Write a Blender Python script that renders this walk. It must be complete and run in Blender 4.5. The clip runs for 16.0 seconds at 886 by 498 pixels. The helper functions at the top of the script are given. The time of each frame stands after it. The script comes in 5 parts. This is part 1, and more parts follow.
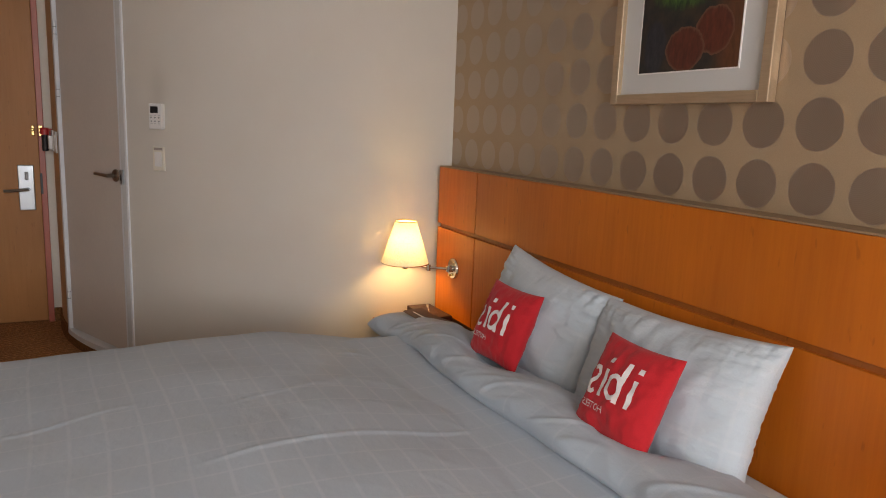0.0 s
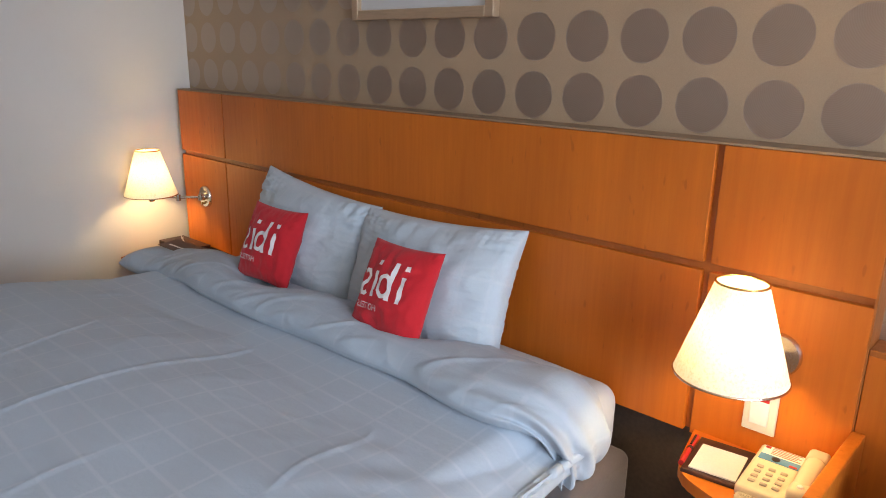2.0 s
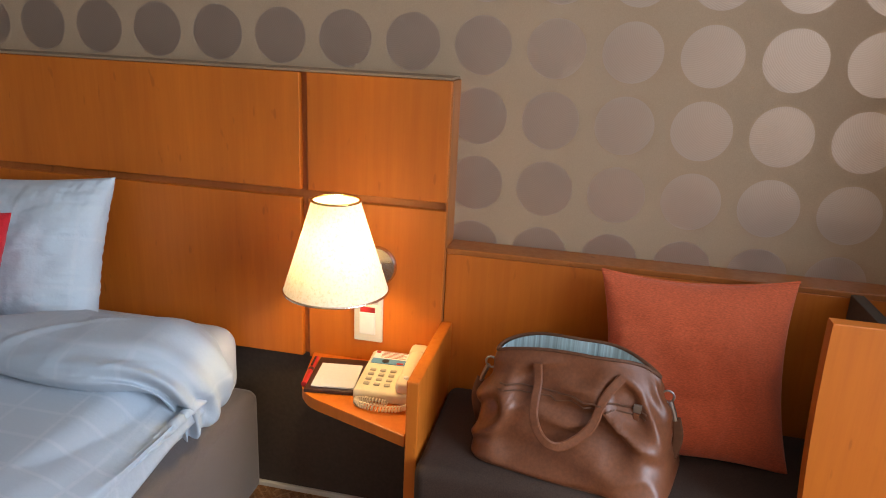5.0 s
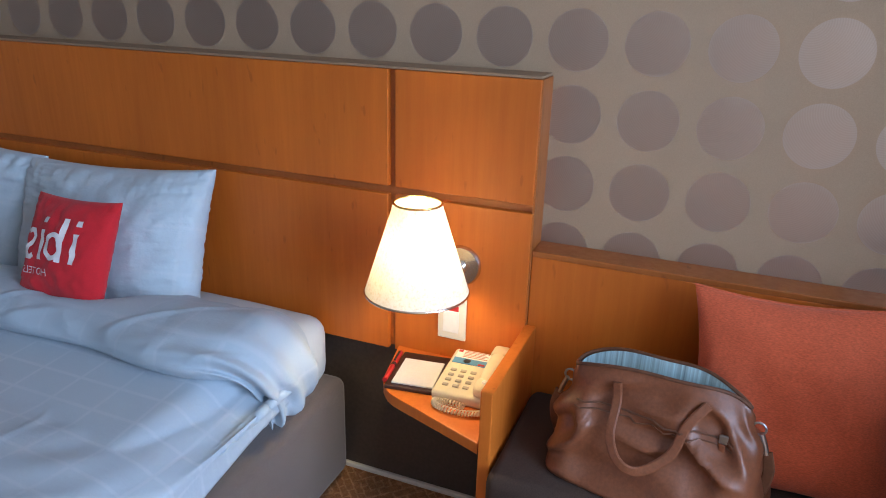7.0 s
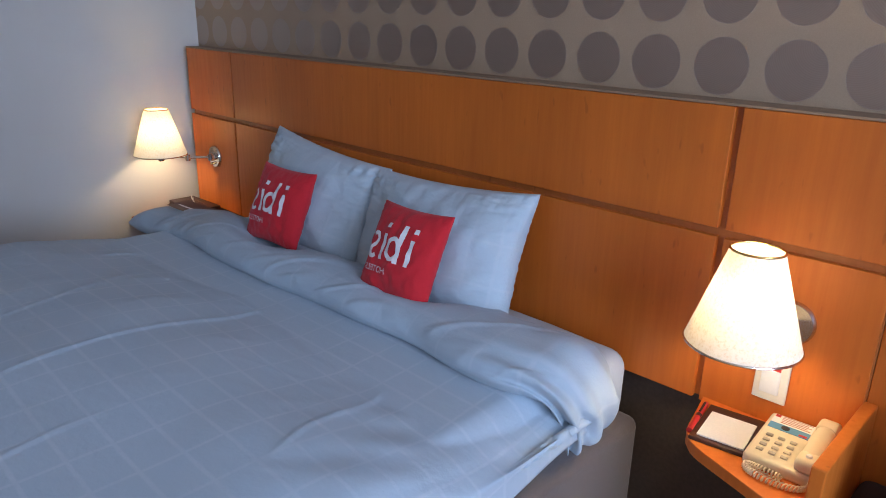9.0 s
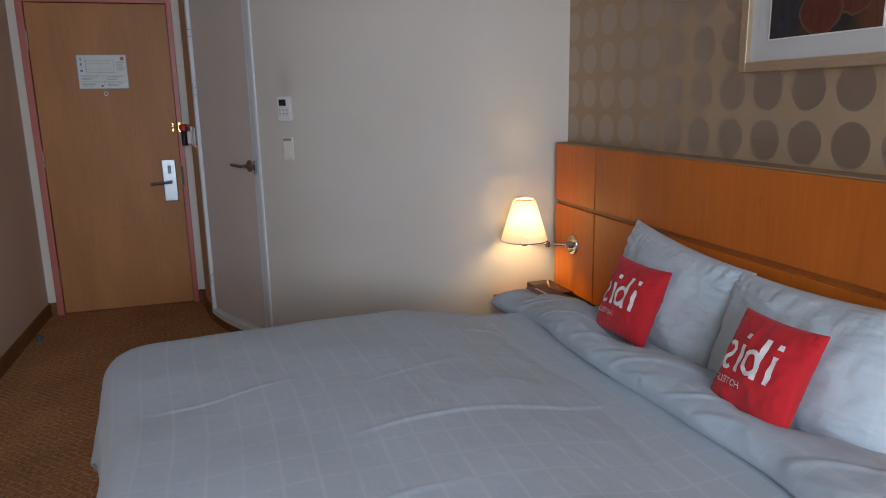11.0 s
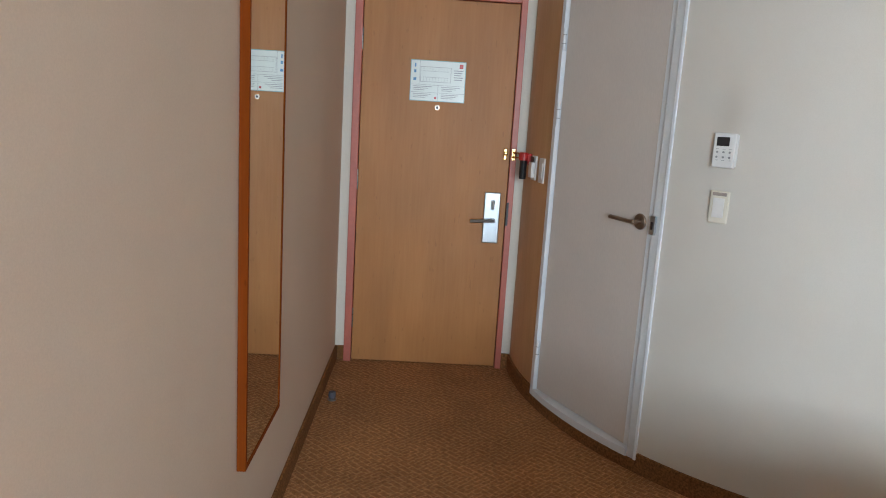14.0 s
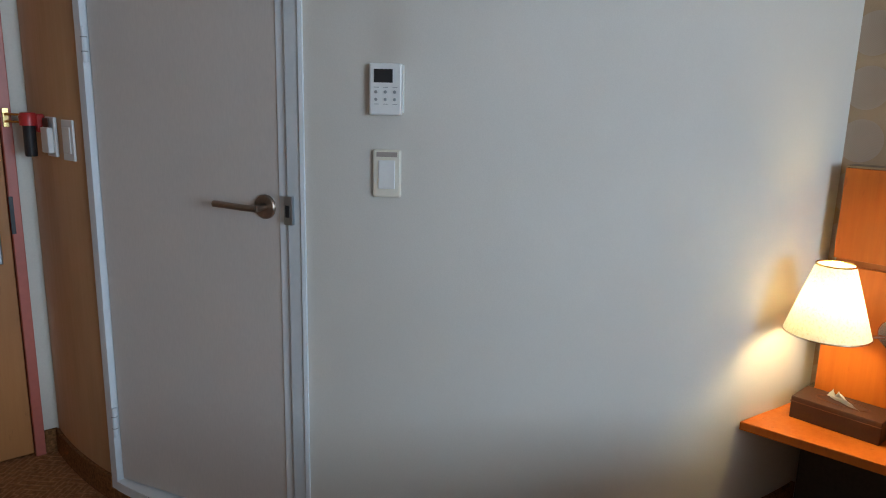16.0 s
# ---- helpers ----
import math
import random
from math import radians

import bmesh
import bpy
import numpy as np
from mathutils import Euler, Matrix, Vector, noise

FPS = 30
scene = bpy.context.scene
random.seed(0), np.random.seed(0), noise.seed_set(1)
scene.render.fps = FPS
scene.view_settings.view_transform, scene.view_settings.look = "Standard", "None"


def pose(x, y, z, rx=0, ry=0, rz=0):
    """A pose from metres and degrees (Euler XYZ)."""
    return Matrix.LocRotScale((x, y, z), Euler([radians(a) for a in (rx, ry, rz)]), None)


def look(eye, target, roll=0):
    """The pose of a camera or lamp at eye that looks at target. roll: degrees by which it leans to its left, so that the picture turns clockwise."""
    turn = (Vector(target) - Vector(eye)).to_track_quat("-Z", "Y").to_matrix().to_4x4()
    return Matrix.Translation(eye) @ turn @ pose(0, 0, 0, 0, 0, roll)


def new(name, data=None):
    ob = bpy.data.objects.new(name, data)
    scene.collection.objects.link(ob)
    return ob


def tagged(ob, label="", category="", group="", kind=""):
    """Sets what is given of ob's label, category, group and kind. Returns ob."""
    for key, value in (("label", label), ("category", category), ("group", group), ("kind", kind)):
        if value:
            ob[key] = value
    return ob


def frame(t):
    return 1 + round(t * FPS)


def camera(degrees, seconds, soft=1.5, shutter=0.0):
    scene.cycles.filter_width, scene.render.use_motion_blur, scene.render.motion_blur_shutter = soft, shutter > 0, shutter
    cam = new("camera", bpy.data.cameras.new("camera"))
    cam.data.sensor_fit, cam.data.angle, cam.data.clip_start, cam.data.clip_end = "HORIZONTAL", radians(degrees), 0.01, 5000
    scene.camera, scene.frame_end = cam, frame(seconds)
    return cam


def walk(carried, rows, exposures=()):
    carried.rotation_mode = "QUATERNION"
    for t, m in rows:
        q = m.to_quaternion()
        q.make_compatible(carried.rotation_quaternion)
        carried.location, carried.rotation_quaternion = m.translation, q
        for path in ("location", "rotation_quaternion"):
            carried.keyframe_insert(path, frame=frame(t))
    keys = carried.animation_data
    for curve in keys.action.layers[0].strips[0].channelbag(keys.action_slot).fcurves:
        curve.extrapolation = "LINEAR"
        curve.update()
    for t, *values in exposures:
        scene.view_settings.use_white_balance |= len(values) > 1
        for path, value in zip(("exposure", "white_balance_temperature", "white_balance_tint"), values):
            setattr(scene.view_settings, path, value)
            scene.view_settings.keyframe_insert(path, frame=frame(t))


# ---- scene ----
cam = camera(64.7, 16.0, soft=1.0)
PATH = [
    (0, (0.311, 0.414, 1.354), (1.161, 2.192, 1.01), 2.2),
    (0.5, (0.192, 0.388, 1.353), (1.594, 1.757, 0.953), 4.4),
    (1, (0.224, 0.385, 1.352), (1.703, 1.633, 0.849), 3.5),
    (1.5, (0.23, 0.375, 1.358), (1.661, 1.668, 0.831), 1.3),
    (2, (0.215, 0.37, 1.346), (1.617, 1.69, 0.806), 1.0),
    (2.5, (0.218, 0.364, 1.345), (1.589, 1.706, 0.779), 0.4),
    (3, (0.218, 0.364, 1.344), (1.569, 1.721, 0.769), 0.2),
    (3.5, (0.222, 0.362, 1.336), (1.561, 1.725, 0.746), 0.2),
    (4, (0.228, 0.346, 1.304), (1.683, 1.584, 0.712), 2.0),
    (4.5, (0.237, 0.32, 1.275), (1.898, 1.274, 0.7), 2.8),
    (4.7, (0.23, 0.332, 1.26), (2.006, 1.057, 0.693), 2.9),
    (6.8, (0.333, 0.259, 1.337), (2.129, 0.737, 0.597), 1.9),
    (7, (0.317, 0.277, 1.339), (2.055, 0.969, 0.634), 1.5),
    (7.5, (0.265, 0.352, 1.347), (1.847, 1.382, 0.686), 0.7),
    (8, (0.247, 0.364, 1.346), (1.743, 1.523, 0.698), 0.5),
    (8.2, (0.237, 0.38, 1.33), (1.712, 1.573, 0.699), 0.7),
    (10.3, (0.242, 0.381, 1.359), (1.227, 1.983, 0.678), -1.1),
    (10.5, (0.277, 0.389, 1.342), (1.171, 2.06, 0.705), -1.5),
    (10.8, (0.256, 0.378, 1.37), (0.956, 2.184, 0.87), 0.0),
    (11, (0.23, 0.381, 1.386), (0.792, 2.253, 0.966), -1.2),
    (11.5, (0.082, 0.434, 1.390), (0.333, 2.374, 0.971), 1.1),
    (12, (-0.052, 0.647, 1.402), (0.061, 2.600, 0.988), 2.8),
    (12.5, (-0.186, 0.856, 1.398), (-0.126, 2.816, 1.004), 2.7),
    (13, (-0.324, 1.143, 1.413), (-0.307, 3.11, 1.052), 2.6),
    (13.5, (-0.413, 1.353, 1.394), (-0.41, 3.322, 1.041), 3.8),
    (14, (-0.548, 1.636, 1.397), (-0.489, 3.602, 1.036), 3.5),
    (14.5, (-0.573, 1.917, 1.411), (-0.359, 3.87, 1.038), 3.1),
    (15, (-0.595, 2.175, 1.398), (-0.459, 4.14, 1.035), 1.7),
    (15.5, (-0.573, 2.389, 1.307), (-0.055, 4.293, 0.981), 1.9),
    (16, (-0.506, 2.741, 1.334), (0.768, 4.223, 0.912), 1.4),
]
EXPOSURES = [(0.0, -0.05, 9200, 27), (0.5, 0.0, 8000, 23), (1.5, 0.05, 7400, 23), (3.5, 0.02, 6800, 24), (4.5, -0.27, 7300, 23), (6.8, 0.0, 6200, 19), (7.0, -0.22, 5900, 19), (8.0, -0.5, 5750, 22), (10.5, -0.1, 6400, 23), (11.0, -0.2, 7100, 22), (12.0, 0.24, 7400, 18), (13.5, 0.8, 7300, 14), (15.0, 0.95, 7200, 13), (15.5, 1.05, 6900, 11), (16.0, 0.22, 6400, 11)]
PAUSE = [(5.75, (0.300, 0.300, 1.285), (2.14, 0.29, 0.60), 2.4)]
walk(cam, [(t, look(eye, target, roll)) for t, eye, target, roll in sorted(PATH + PAUSE)], EXPOSURES)

# ---- light ----
world = bpy.data.worlds.new("world")
scene.world = world
world.use_nodes = True
wn, wl = world.node_tree.nodes, world.node_tree.links
sky = wn.new("ShaderNodeTexSky")
sky.sky_type = "NISHITA"
sky.sun_disc = False
sky.sun_elevation, sky.sun_rotation = radians(40), radians(20)
wl.new(sky.outputs["Color"], wn["Background"].inputs["Color"])
wn["Background"].inputs["Strength"].default_value = 0.12


def lamp(name, kind, power, colour, m, **settings):
    data = bpy.data.lights.new(name, kind)
    data.energy, data.color = power, colour
    for key, value in settings.items():
        if key == "shape":
            data.shape = value
        elif key == "size":
            data.size = value
        elif key == "size_y":
            data.size_y = value
        elif key == "radius":
            data.shadow_soft_size = value
        elif key == "angle":
            data.angle = radians(value)
    ob = new(name, data)
    ob.matrix_world = m
    return ob


# overcast-soft sun behind the building, and the sky's light in the window's opening
lamp("sun", "SUN", 0.8, (1.0, 0.95, 0.88), look((0, 8, 9), (0, 0, 0)), angle=10)
WINDOW_POWER = 122
lamp("window_daylight", "AREA", WINDOW_POWER, (0.57, 0.79, 1.0), look((0.175, -1.86, 1.58), (0.175, 0, 1.02)), shape="RECTANGLE", size=1.9, size_y=1.45)
BULB_POWER = 5.2
BULB_COLOUR = (1.0, 0.79, 0.36)

# ---- materials ----


def nodes_of(name):
    m = bpy.data.materials.new(name)
    m.use_nodes = True
    t = m.node_tree
    return m, t, t.nodes["Principled BSDF"]


def add(tree, kind, **values):
    n = tree.nodes.new(kind)
    for key, value in values.items():
        n.inputs[key.replace("_", " ")].default_value = value
    return n


def noise_node(tree, source, scale, detail=3.0, rough=0.5, stretch=(1, 1, 1)):
    mp = add(tree, "ShaderNodeMapping", Scale=stretch)
    tree.links.new(source, mp.inputs["Vector"])
    n = add(tree, "ShaderNodeTexNoise", Scale=scale, Detail=detail, Roughness=rough)
    tree.links.new(mp.outputs["Vector"], n.inputs["Vector"])
    return n.outputs["Fac"]


def ramp(tree, fac, stops):
    r = tree.nodes.new("ShaderNodeValToRGB")
    while len(r.color_ramp.elements) < len(stops):
        r.color_ramp.elements.new(0.5)
    for e, (p, c) in zip(r.color_ramp.elements, stops):
        e.position, e.color = p, (*c, 1) if len(c) == 3 else c
    tree.links.new(fac, r.inputs["Fac"])
    return r.outputs["Color"]


def mix(tree, fac, a, b, mode="MIX"):
    n = tree.nodes.new("ShaderNodeMix")
    n.data_type, n.blend_type = "RGBA", mode
    for sock, v in ((n.inputs[0], fac), (n.inputs[6], a), (n.inputs[7], b)):
        if hasattr(v, "links"):
            tree.links.new(v, sock)
        else:
            sock.default_value = v if not isinstance(v, tuple) else (*v, 1)
    return n.outputs[2]


def maths(tree, op, a, b=0.0):
    n = tree.nodes.new("ShaderNodeMath")
    n.operation = op
    for sock, v in ((n.inputs[0], a), (n.inputs[1], b)):
        if hasattr(v, "links"):
            tree.links.new(v, sock)
        else:
            sock.default_value = v
    return n.outputs[0]


def bump(tree, bsdf, height, strength=0.3, distance=0.002):
    b = add(tree, "ShaderNodeBump", Strength=strength, Distance=distance)
    tree.links.new(height, b.inputs["Height"])
    tree.links.new(b.outputs["Normal"], bsdf.inputs["Normal"])


def place_of(tree, kind="Object"):
    if kind == "World":
        return tree.nodes.new("ShaderNodeNewGeometry").outputs["Position"]
    return tree.nodes.new("ShaderNodeTexCoord").outputs[kind]


def plain(name, base, rough=0.5, metal=0.0, grain=0.06, scale=40.0, relief=0.1, spec=0.5, stretch=(1, 1, 1), sheen=0.0, coat=0.0, blotch=0.0):
    """A surface with fine grain and, with blotch, uneven colour at a larger scale."""
    m, t, p = nodes_of(name)
    where = place_of(t, "World")
    fine = noise_node(t, where, scale, 4.0, 0.6, stretch)
    lo = tuple(c * (1 - grain) for c in base)
    hi = tuple(min(1.0, c * (1 + grain)) for c in base)
    col = ramp(t, fine, [(0.3, lo), (0.7, hi)])
    if blotch:
        big = noise_node(t, where, 2.3, 3.0, 0.6)
        col = mix(t, 1.0, col, ramp(t, big, [(0.3, (1 - blotch,) * 3), (0.7, (1, 1, 1))]), "MULTIPLY")
    t.links.new(col, p.inputs["Base Color"])
    p.inputs["Roughness"].default_value = rough
    p.inputs["Metallic"].default_value = metal
    p.inputs["Specular IOR Level"].default_value = spec
    p.inputs["Sheen Weight"].default_value = sheen
    p.inputs["Coat Weight"].default_value = coat
    if relief:
        bump(t, p, fine, relief, 0.001)
    return m


def wood(name, base, dark, rough=0.38, along=(1, 1, 0.06), scale=60.0, coat=0.15, flecks=0.5, spec=0.5):
    """Veneer with streaks along one direction, soft figure across it and small dark flecks."""
    m, t, p = nodes_of(name)
    where = place_of(t, "World")
    streak = noise_node(t, where, scale, 5.0, 0.65, along)
    figure = noise_node(t, where, 5.0, 3.0, 0.5, (1, 1, 0.25) if along[2] < 0.5 else (1, 0.25, 1))
    fleck = noise_node(t, where, 55.0, 1.0, 0.5, (1, 1, 0.3) if along[2] < 0.5 else (1, 0.3, 1))
    col = mix(t, maths(t, "MULTIPLY", streak, 0.75), base, dark)
    col = mix(t, 1.0, col, ramp(t, figure, [(0.3, (0.86, 0.84, 0.82)), (0.7, (1.07, 1.07, 1.06))]), "MULTIPLY")
    col = mix(t, ramp(t, fleck, [(0.71, (0, 0, 0)), (0.78, (flecks,) * 3)]), col, tuple(c * 0.55 for c in dark))
    info = t.nodes.new("ShaderNodeObjectInfo")
    tone = ramp(t, info.outputs["Random"], [(0.0, (0.93, 0.92, 0.91)), (1.0, (1.05, 1.05, 1.05))])
    col = mix(t, 1.0, col, tone, "MULTIPLY")
    t.links.new(col, p.inputs["Base Color"])
    t.links.new(ramp(t, streak, [(0.2, (rough - 0.06,) * 3), (0.8, (rough + 0.1,) * 3)]), p.inputs["Roughness"])
    p.inputs["Specular IOR Level"].default_value = spec
    p.inputs["Coat Weight"].default_value = coat
    p.inputs["Coat Roughness"].default_value = 0.25
    bump(t, p, streak, 0.06, 0.001)
    return m


def wallpaper_plain(name, low, high):
    m, t, p = nodes_of(name)
    where = place_of(t, "World")
    fine = noise_node(t, where, 320.0, 3.0, 0.6)
    weave = noise_node(t, where, 90.0, 2.0, 0.5, (1, 1, 0.3))
    big = noise_node(t, where, 1.6, 4.0, 0.6)
    col = ramp(t, fine, [(0.25, low), (0.75, high)])
    col = mix(t, 1.0, col, ramp(t, big, [(0.3, (0.95, 0.94, 0.93)), (0.7, (1, 1, 1))]), "MULTIPLY")
    # sooty smudge in the draught over the thermostat
    # thermostat's soft shadow, painted as a darker patch on the paper above it
    sep = t.nodes.new("ShaderNodeSeparateXYZ")
    t.links.new(where, sep.inputs[0])
    dx = maths(t, "MULTIPLY", maths(t, "SUBTRACT", sep.outputs[0], 0.532), 26.0)
    dz = maths(t, "MULTIPLY", maths(t, "SUBTRACT", sep.outputs[2], 1.475), 9.0)
    rr = maths(t, "ADD", maths(t, "MULTIPLY", dx, dx), maths(t, "MULTIPLY", dz, dz))
    near = maths(t, "LESS_THAN", sep.outputs[0], 0.8)
    painted_shadow = maths(t, "MULTIPLY", maths(t, "MULTIPLY", maths(t, "POWER", 2.718, maths(t, "MULTIPLY", rr, -1.2)), 0.20), near)
    col = mix(t, painted_shadow, col, (0.22, 0.17, 0.13))
    t.links.new(col, p.inputs["Base Color"])
    p.inputs["Roughness"].default_value = 0.62
    p.inputs["Specular IOR Level"].default_value = 0.35
    bump(t, p, maths(t, "ADD", fine, weave), 0.25, 0.001)
    return m


DOT_Y, DOT_Z, DOT_STEP_Y, DOT_STEP_Z, DOT_R = 0.925, 1.236, 0.1645, 0.158, 0.0655


def wallpaper_dots():
    """Taupe paper printed with rows of satin discs, each filled with fine arcs that catch the light."""
    m, t, p = nodes_of("dotted_wallpaper")
    where = place_of(t, "World")
    sep = t.nodes.new("ShaderNodeSeparateXYZ")
    t.links.new(where, sep.inputs[0])

    def cell(axis, origin, step):
        u = maths(t, "DIVIDE", maths(t, "SUBTRACT", sep.outputs[axis], origin), step)
        idx = maths(t, "ROUND", u)
        return maths(t, "MULTIPLY", maths(t, "SUBTRACT", u, idx), step), idx

    dy, iy = cell(1, DOT_Y, DOT_STEP_Y)
    dz, iz = cell(2, DOT_Z, DOT_STEP_Z)
    r = maths(t, "SQRT", maths(t, "ADD", maths(t, "MULTIPLY", dy, dy), maths(t, "MULTIPLY", dz, dz)))
    disc = ramp(t, maths(t, "DIVIDE", r, DOT_R), [(0.985, (1, 1, 1)), (1.0, (0, 0, 0))])
    # arcs centred on a point outside each disc, which alternates from disc to disc
    side = maths(t, "SUBTRACT", maths(t, "MULTIPLY", maths(t, "PINGPONG", maths(t, "ADD", iy, iz), 1.0), 2.0), 1.0)
    cy = maths(t, "SUBTRACT", dy, maths(t, "MULTIPLY", side, 0.05))
    cz = maths(t, "SUBTRACT", dz, 0.055)
    far = maths(t, "SQRT", maths(t, "ADD", maths(t, "MULTIPLY", cy, cy), maths(t, "MULTIPLY", cz, cz)))
    arcs = maths(t, "ADD", maths(t, "MULTIPLY", maths(t, "SINE", maths(t, "MULTIPLY", far, 1400.0)), 0.5), 0.5)
    fine = noise_node(t, where, 380.0, 3.0, 0.6)
    big = noise_node(t, where, 1.8, 3.0, 0.6)
    paper = ramp(t, fine, [(0.25, (0.385, 0.272, 0.172)), (0.75, (0.445, 0.318, 0.205))])
    ink = mix(t, maths(t, "MULTIPLY", arcs, 0.18), (0.47, 0.375, 0.30), (0.60, 0.505, 0.425))
    col = mix(t, disc, paper, ink)
    col = mix(t, 1.0, col, ramp(t, big, [(0.3, (0.93, 0.93, 0.93)), (0.7, (1, 1, 1))]), "MULTIPLY")
    t.links.new(col, p.inputs["Base Color"])
    t.links.new(mix(t, disc, (0.55, 0.55, 0.55), (0.41, 0.41, 0.41)), p.inputs["Roughness"])
    p.inputs["Specular IOR Level"].default_value = 0.4
    t.links.new(maths(t, "MULTIPLY", disc, 0.80), p.inputs["Metallic"])
    h = mix(t, disc, mix(t, 0.3, (0.5, 0.5, 0.5), fine), mix(t, 0.26, fine, arcs))
    bump(t, p, h, 0.6, 0.0006)
    return m


def carpet_material():
    m, t, p = nodes_of("patterned_carpet")
    where = place_of(t, "World")
    pile = noise_node(t, where, 420.0, 3.0, 0.7)
    lines = []
    for turn, size in ((45, 1.0), (-45, 1.35)):
        mp = add(t, "ShaderNodeMapping", Rotation=(0, 0, radians(turn)))
        t.links.new(where, mp.inputs["Vector"])
        wob = add(t, "ShaderNodeTexNoise", Scale=60.0, Detail=1.0)
        t.links.new(where, wob.inputs["Vector"])
        off = mix(t, 0.010, mp.outputs["Vector"], wob.outputs["Color"])
        b = add(t, "ShaderNodeTexBrick", Scale=14.0 * size, Mortar_Size=0.055, Mortar_Smooth=0.35, Brick_Width=0.9, Row_Height=0.38)
        t.links.new(off, b.inputs["Vector"])
        lines.append(b.outputs["Fac"])
    patch = noise_node(t, where, 9.0, 1.0, 0.5)
    pick = ramp(t, patch, [(0.48, (0, 0, 0)), (0.52, (1, 1, 1))])
    line = mix(t, pick, lines[0], lines[1])
    wear = noise_node(t, where, 2.2, 4.0, 0.6)
    ground = ramp(t, pile, [(0.3, (0.32, 0.130, 0.046)), (0.7, (0.52, 0.235, 0.092))])
    light = ramp(t, pile, [(0.3, (0.64, 0.32, 0.140)), (0.7, (0.86, 0.48, 0.235))])
    mid = noise_node(t, where, 95.0, 3.0, 0.7)
    col = mix(t, maths(t, "MULTIPLY", maths(t, "MULTIPLY", line, mid), 0.95), ground, light)
    tuft = noise_node(t, where, 48.0, 4.0, 0.8)
    col = mix(t, 1.0, col, ramp(t, tuft, [(0.34, (0.66, 0.65, 0.63)), (0.62, (1.16, 1.16, 1.15))]), "MULTIPLY")
    col = mix(t, 1.0, col, ramp(t, wear, [(0.3, (0.82, 0.81, 0.80)), (0.7, (1.20, 1.20, 1.20))]), "MULTIPLY")
    t.links.new(col, p.inputs["Base Color"])
    p.inputs["Roughness"].default_value = 0.95
    p.inputs["Specular IOR Level"].default_value = 0.1
    p.inputs["Sheen Weight"].default_value = 0.05
    bump(t, p, maths(t, "ADD", pile, tuft), 0.9, 0.005)
    return m


def linen(name, base, check=0.0, steps=(0.078, 0.118), wrinkle=0.35, line_colour=(0.74, 0.75, 0.78)):
    """Cotton with fine weave and creases; check: strength of a woven windowpane grid, laid in UV metres."""
    m, t, p = nodes_of(name)
    uv = place_of(t, "UV")
    where = place_of(t, "World")
    weave = noise_node(t, where, 520.0, 2.0, 0.6)
    crease = noise_node(t, where, 11.0, 5.0, 0.62, (1.0, 0.55, 1.0))
    fine = noise_node(t, where, 45.0, 3.0, 0.6)
    col = ramp(t, weave, [(0.3, tuple(c * 0.95 for c in base)), (0.7, base)])
    if check:
        sep = t.nodes.new("ShaderNodeSeparateXYZ")
        t.links.new(uv, sep.inputs[0])
        line = None
        for axis in (0, 1):
            step = steps[axis]
            d = maths(t, "PINGPONG", maths(t, "ADD", sep.outputs[axis], 20.0), step / 2)
            stripe = ramp(t, maths(t, "DIVIDE", d, step / 2), [(0.5 * 0.010 / step, (1, 1, 1)), (0.5 * 0.022 / step, (0, 0, 0))])
            line = stripe if line is None else mix(t, 1.0, line, stripe, "LIGHTEN")
        worn = noise_node(t, where, 6.0, 2.0, 0.6)
        line = maths(t, "MULTIPLY", line, maths(t, "MULTIPLY", worn, 2 * check))
        col = mix(t, line, col, line_colour)
    t.links.new(col, p.inputs["Base Color"])
    p.inputs["Roughness"].default_value = 0.78
    p.inputs["Specular IOR Level"].default_value = 0.25
    p.inputs["Sheen Weight"].default_value = 0.15
    h = maths(t, "ADD", maths(t, "MULTIPLY", crease, 1.0), maths(t, "ADD", maths(t, "MULTIPLY", fine, 0.25), maths(t, "MULTIPLY", weave, 0.05)))
    bump(t, p, h, wrinkle, 0.012)
    return m


def shade_material():
    m, t, p = nodes_of("lampshade_paper")
    where = place_of(t, "World")
    fibre = noise_node(t, where, 160.0, 4.0, 0.7)
    col = ramp(t, fibre, [(0.34, (0.82, 0.73, 0.60)), (0.50, (0.93, 0.89, 0.82)), (0.7, (0.95, 0.92, 0.86))])
    d = t.nodes.new("ShaderNodeBsdfDiffuse")
    tr = t.nodes.new("ShaderNodeBsdfTranslucent")
    mx = add(t, "ShaderNodeMixShader", Fac=0.34)
    t.links.new(col, d.inputs["Color"])
    t.links.new(mix(t, 1.0, col, (0.48, 0.46, 0.42), "MULTIPLY"), tr.inputs["Color"])
    t.links.new(d.outputs[0], mx.inputs[1])
    t.links.new(tr.outputs[0], mx.inputs[2])
    t.links.new(mx.outputs[0], t.nodes["Material Output"].inputs["Surface"])
    return m


def glow(name, colour, strength):
    m, t, p = nodes_of(name)
    p.inputs["Base Color"].default_value = (*colour, 1)
    p.inputs["Emission Color"].default_value = (*colour, 1)
    p.inputs["Emission Strength"].default_value = strength
    return m


def glass_material():
    m, t, p = nodes_of("window_glass")
    p.inputs["Transmission Weight"].default_value = 1.0
    p.inputs["Roughness"].default_value = 0.0
    p.inputs["IOR"].default_value = 1.45
    return m


